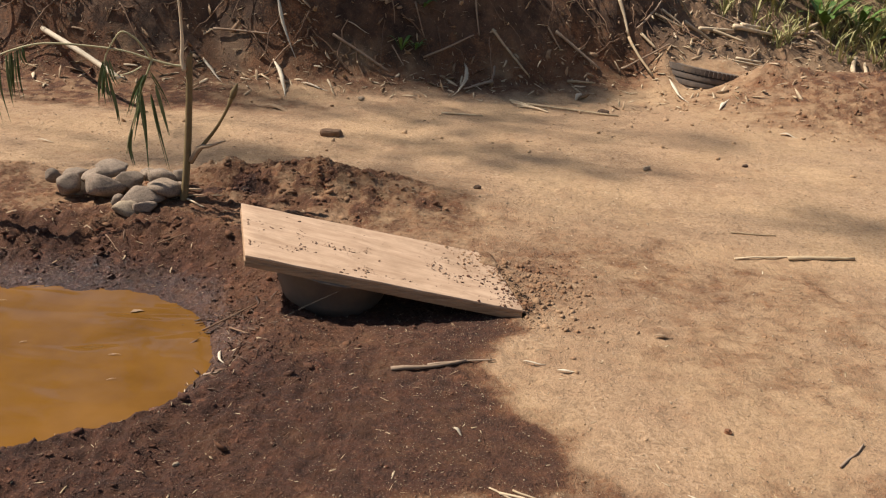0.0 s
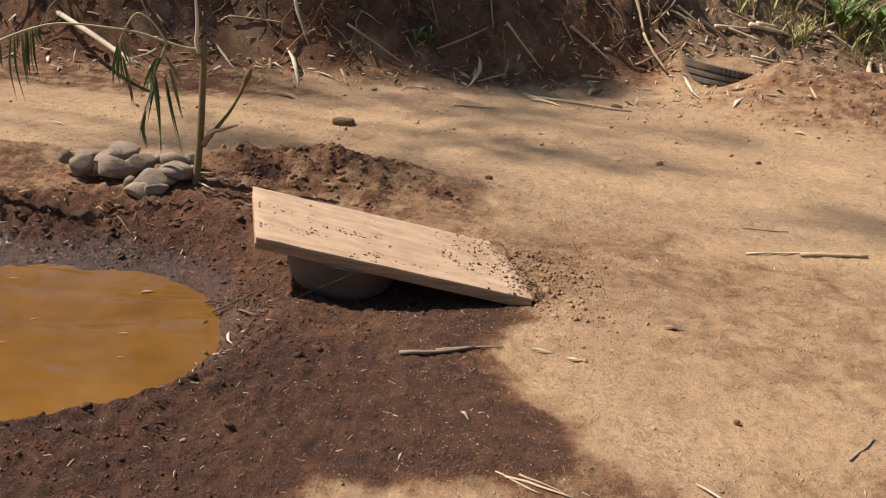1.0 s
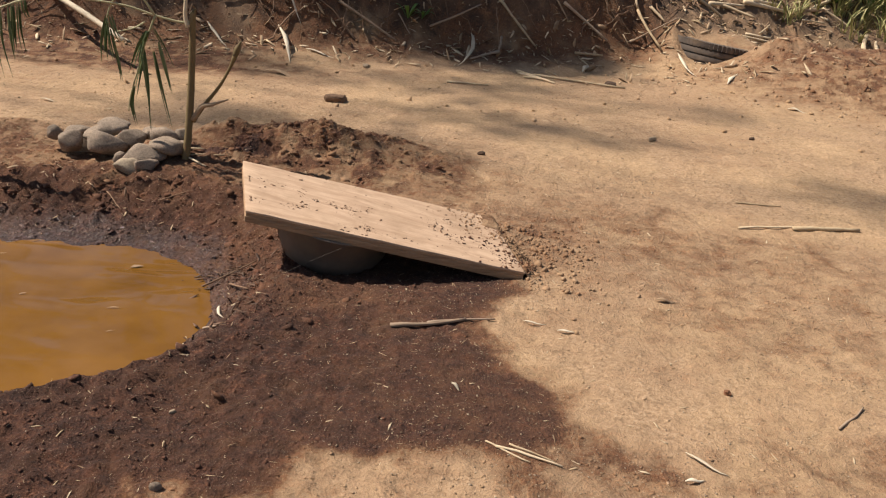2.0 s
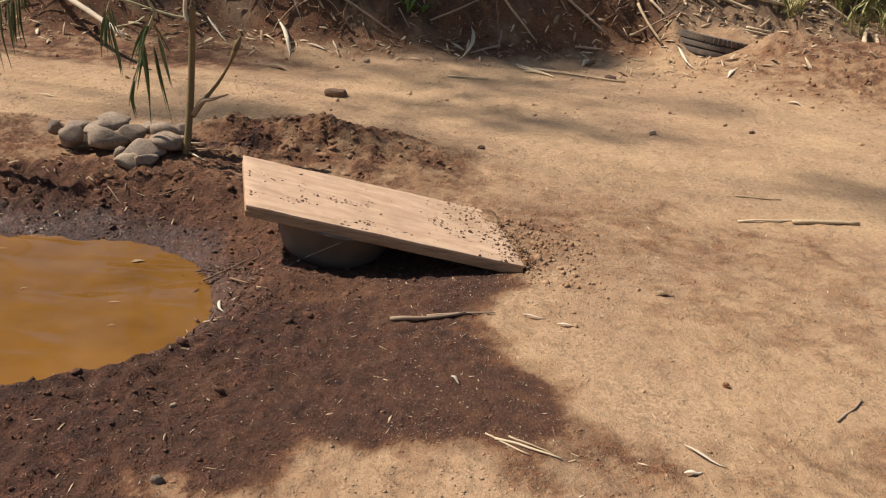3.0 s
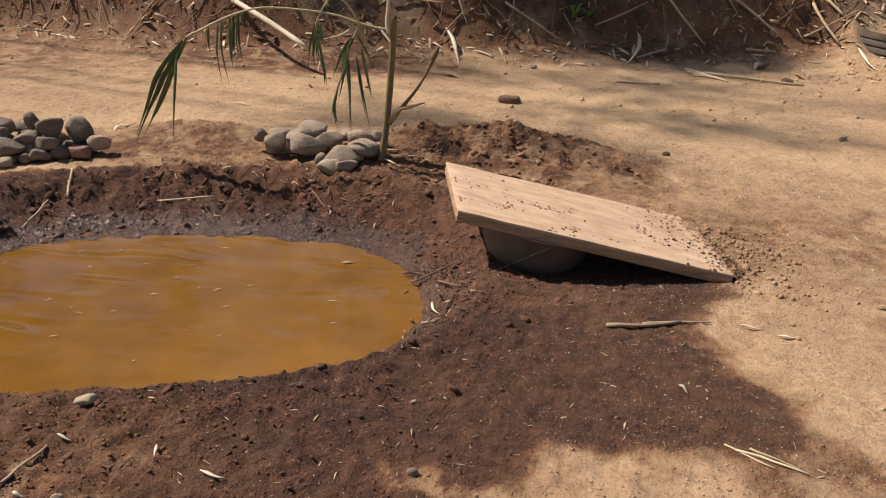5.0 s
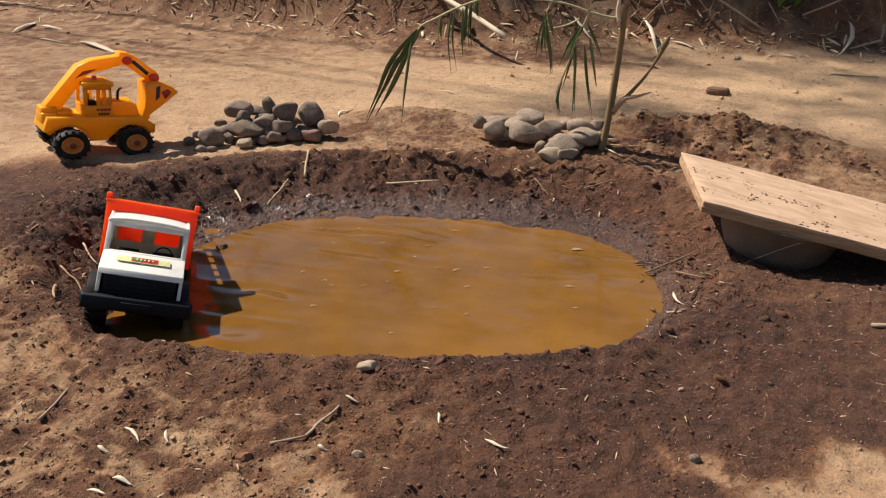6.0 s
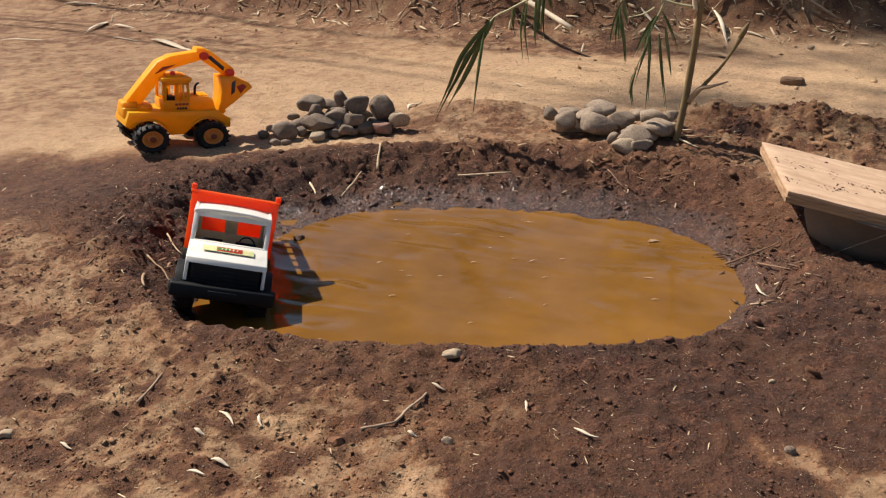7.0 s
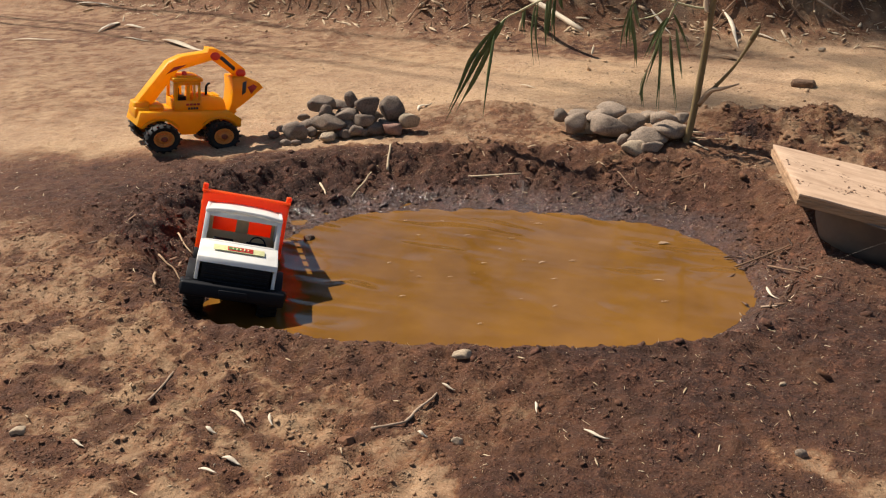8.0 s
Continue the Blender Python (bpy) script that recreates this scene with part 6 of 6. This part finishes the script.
# ---- unseen bamboo, added for its shade on the bank and in streaks over the ground ----
def bamboo(height, lean, leaves, seed, bare=0.38, thick=0.042):
    """One arching culm with its crown of leaves; it leans towards +y by the given metres at the tip."""
    pick = random.Random(seed)
    root = thing("bamboo", Matrix.Identity(4), "tall arching green bamboo out of view, added for its shade", "bamboo", "bamboo grove")
    line = [Vector((0.25 * math.sin(3 * t) * t, lean * t * t, height * t)) for t in np.linspace(0, 1, 15)]
    bm = bmesh.new()
    tube(bm, line, [thick * (1 - 0.8 * k / 14) for k in range(15)], 8)
    part("culm", bm, STEM, root)
    bm = bmesh.new()
    limbs = bmesh.new()
    for k in range(leaves // 24):
        t = bare + (1 - bare) * pick.random()
        p = line[int(t * 14)]
        a = pick.uniform(0, 6.28)
        reach = pick.uniform(0.4, 1.3) * (1.25 - t)
        tip = p + Vector((math.cos(a) * reach, math.sin(a) * reach, pick.uniform(-0.3, 0.35)))
        tube(limbs, [p, (p + tip) / 2 + Vector((0, 0, 0.08)), tip], [0.008, 0.005, 0.002], 4, False)
        for j in range(24):
            q = p.lerp(tip, pick.uniform(0.3, 1.05)) + Vector((pick.gauss(0, 0.09), pick.gauss(0, 0.09), pick.gauss(0, 0.07)))
            b, ln = pick.uniform(0, 6.28), pick.uniform(0.10, 0.20)
            way = Vector((math.cos(b), math.sin(b), pick.uniform(-0.9, 0.1))) * ln
            blade(bm, [q, q + way * 0.5 + Vector((0, 0, 0.008)), q + way], pick.uniform(0.016, 0.026), None, 0.2, 0.3)
    part("limbs", limbs, STEM, root)
    part("crown", bm, GREEN, root)
    return root


kinds = [bamboo(7.0, -1.4, 2600, 1), bamboo(6.0, -0.9, 2600, 2), bamboo(11.5, -0.5, 144, 3, 0.66, 0.015)]
for k, (x, y, turn) in enumerate(((-8.2, 6.25, 0), (-7.2, 6.95, 10), (-6.6, 5.95, 10), (-5.8, 6.35, -15), (-5.3, 6.65, 15), (-4.6, 7.25, -10), (-3.7, 8.15, 5), (-2.6, 8.55, 30), (-1.4, 7.95, -20),
                                 (-0.2, 8.65, 15), (1.0, 8.15, 0), (-9.0, 6.55, 12), (-7.6, 5.85, -15), (-6.2, 5.75, 8),
                                 (-5.4, 5.3, 10), (-5.1, 5.35, -20), (-5.6, 5.2, 5))):
    m = pose(x, y + 0.42, ground_at(x, y + 0.42) - 0.05, 0, 0, turn)
    if k < 2:
        kinds[k].matrix_world = m
    else:
        copy_thing(kinds[k % 2], m)
# taller thin ones, whose loose tops dapple the path
for k, (x, y, turn) in enumerate(((-7.60, 4.42, 0), (-6.75, 4.34, 14), (-6.22, 3.82, -10), (-6.98, 3.52, 8), (-6.72, 3.36, -6))):
    m = pose(x, y, ground_at(x, y) - 0.05, 0, 0, turn)
    if k == 0:
        kinds[2].matrix_world = m
    else:
        copy_thing(kinds[2], m)


# ---- soil drifted over the low end of the board ----
def soil_drift():
    nu, nv = 70, 50
    u, v = np.meshgrid(np.linspace(0.45, 1.04, nu), np.linspace(0.004, 1.03, nv))
    u, v = u.ravel(), v.ravel()
    edge = 0.985 - 0.10 * smooth(0.35, 1.0, v) + 0.07 * fbm(u, v, 0.22, 4, 0.6, seed=101)
    h = 0.011 * smooth(0.0, 0.16, u - edge) + 0.0035 * fbm(u, v, 0.07, 4, 0.6, seed=103) * smooth(-0.03, 0.08, u - edge) - 0.0012
    pts = np.array([BOARD @ Vector((a * BOARD_LONG, b * BOARD_WIDE, c)) for a, b, c in zip(u, v, h)])
    out = smooth(0.995, 1.04, u) + smooth(0.995, 1.03, v)
    pts[:, 2] -= 0.022 * np.clip(out, 0, 1)
    i = (np.arange(nv - 1)[:, None] * nu + np.arange(nu - 1)[None, :]).ravel()
    me = bpy.data.meshes.new("soil_drift")
    me.from_pydata(pts.tolist(), [], np.stack([i, i + 1, i + nu + 1, i + nu], 1).tolist())
    me.polygons.foreach_set("use_smooth", np.ones(len(me.polygons), bool))
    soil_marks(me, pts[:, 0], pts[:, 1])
    me.materials.append(EARTH)
    return tagged(new("soil_drift", me), "dry loose earth drifted over the board's low end", "soil", kind="stuff")


soil_drift()


# ---- debris washed up along the shore ----
def debris(name, n, cx, cy, rx, ry, lo, hi, mat, label):
    x, y = rng.normal(cx, rx, n), rng.normal(cy, ry, n)
    size = lo * (hi / lo) ** rng.random(n)
    return tagged(scatter(name, SCRAP, SCRAP_T, placed(x, y, size, (1, 0.9, 1.0), 0.35, 0.4), mat), label, "litter", kind="stuff")


debris("shore_litter", 120, -0.385, 1.64, 0.040, 0.035, 0.003, 0.014, WET_SCRAP, "heap of wet brown leaf scraps at the water's edge")
debris("shore_litter", 130, -0.31, 1.45, 0.036, 0.075, 0.003, 0.013, WET_SCRAP, "wet brown leaf and twig scraps on the mud")
debris("shore_litter", 14, -0.315, 1.46, 0.04, 0.07, 0.003, 0.009, STRAW, "pale leaf scraps on the mud")
debris("shore_litter", 70, -0.80, 1.92, 0.30, 0.07, 0.004, 0.015, DEAD, "tan root fibres and stalks sticking out of the muddy bank")
debris("shore_litter", 50, -1.0, 1.90, 0.35, 0.07, 0.004, 0.014, ROOT, "brown twig scraps on the muddy bank")
debris("shore_litter", 30, -1.45, 1.12, 0.08, 0.08, 0.005, 0.018, ROOT, "brown root scraps beside the toy truck")
for x1, y1, x2, y2, w in ((-1.36, 1.02, -1.31, 0.97, 0.006), (-1.42, 1.09, -1.33, 1.05, 0.004), (-1.47, 1.2, -1.40, 1.16, 0.004), (-0.42, 1.60, -0.33, 1.66, 0.004), (-0.36, 1.58, -0.30, 1.50, 0.004),
                          (-0.62, 1.90, -0.56, 1.93, 0.003), (-0.75, 1.93, -0.70, 1.88, 0.003)):
    stick(x1, y1, x2, y2, w, ROOT if x1 > -1 else DEAD, "root_bit", "bent root fibre sticking out of the mud", "root bits", 0.004)


def afloat(x, y, length, w, turn, mat):
    bm = bmesh.new()
    blade(bm, [(-length / 2, 0, 0), (-length / 6, w * 0.2, 0.001), (length / 6, w * 0.1, 0.0012), (length / 2, -w * 0.2, 0.0004)], w, (0, 1, 0), -0.2, 0.4)
    ob = part("floating_leaf", bm, mat)
    ob.matrix_world = pose(x, y, WATER_Z + 0.0016, 0, 0, turn)
    return tagged(ob, "small leaf scrap floating on the muddy water", "leaf", "floating scraps")


afloat(-0.575, 1.665, 0.026, 0.014, 30, DEAD)
for k in range(24):
    a, r = rng.uniform(0, 6.28), rng.uniform(0.1, 0.86)
    x, y = POOL[0] + math.cos(a) * r * 0.44, POOL[1] + math.sin(a) * r * 0.32
    afloat(x, y, rng.uniform(0.006, 0.024), rng.uniform(0.0015, 0.003), rng.uniform(0, 60), DEAD)
lump = part("mud_lump", bmesh.new(), CLOD)
bm = bmesh.new()
bmesh.ops.create_icosphere(bm, subdivisions=2, radius=0.012)
for v in bm.verts:
    v.co *= 1 + 0.3 * noise.noise(v.co * 120)
    v.co.z *= 0.7
bm.to_mesh(lump.data)
bm.free()
lump.matrix_world = pose(-1.285, 1.395, WATER_Z + 0.001)
tagged(lump, "dark lump of mud poking out of the water", "mud lump")
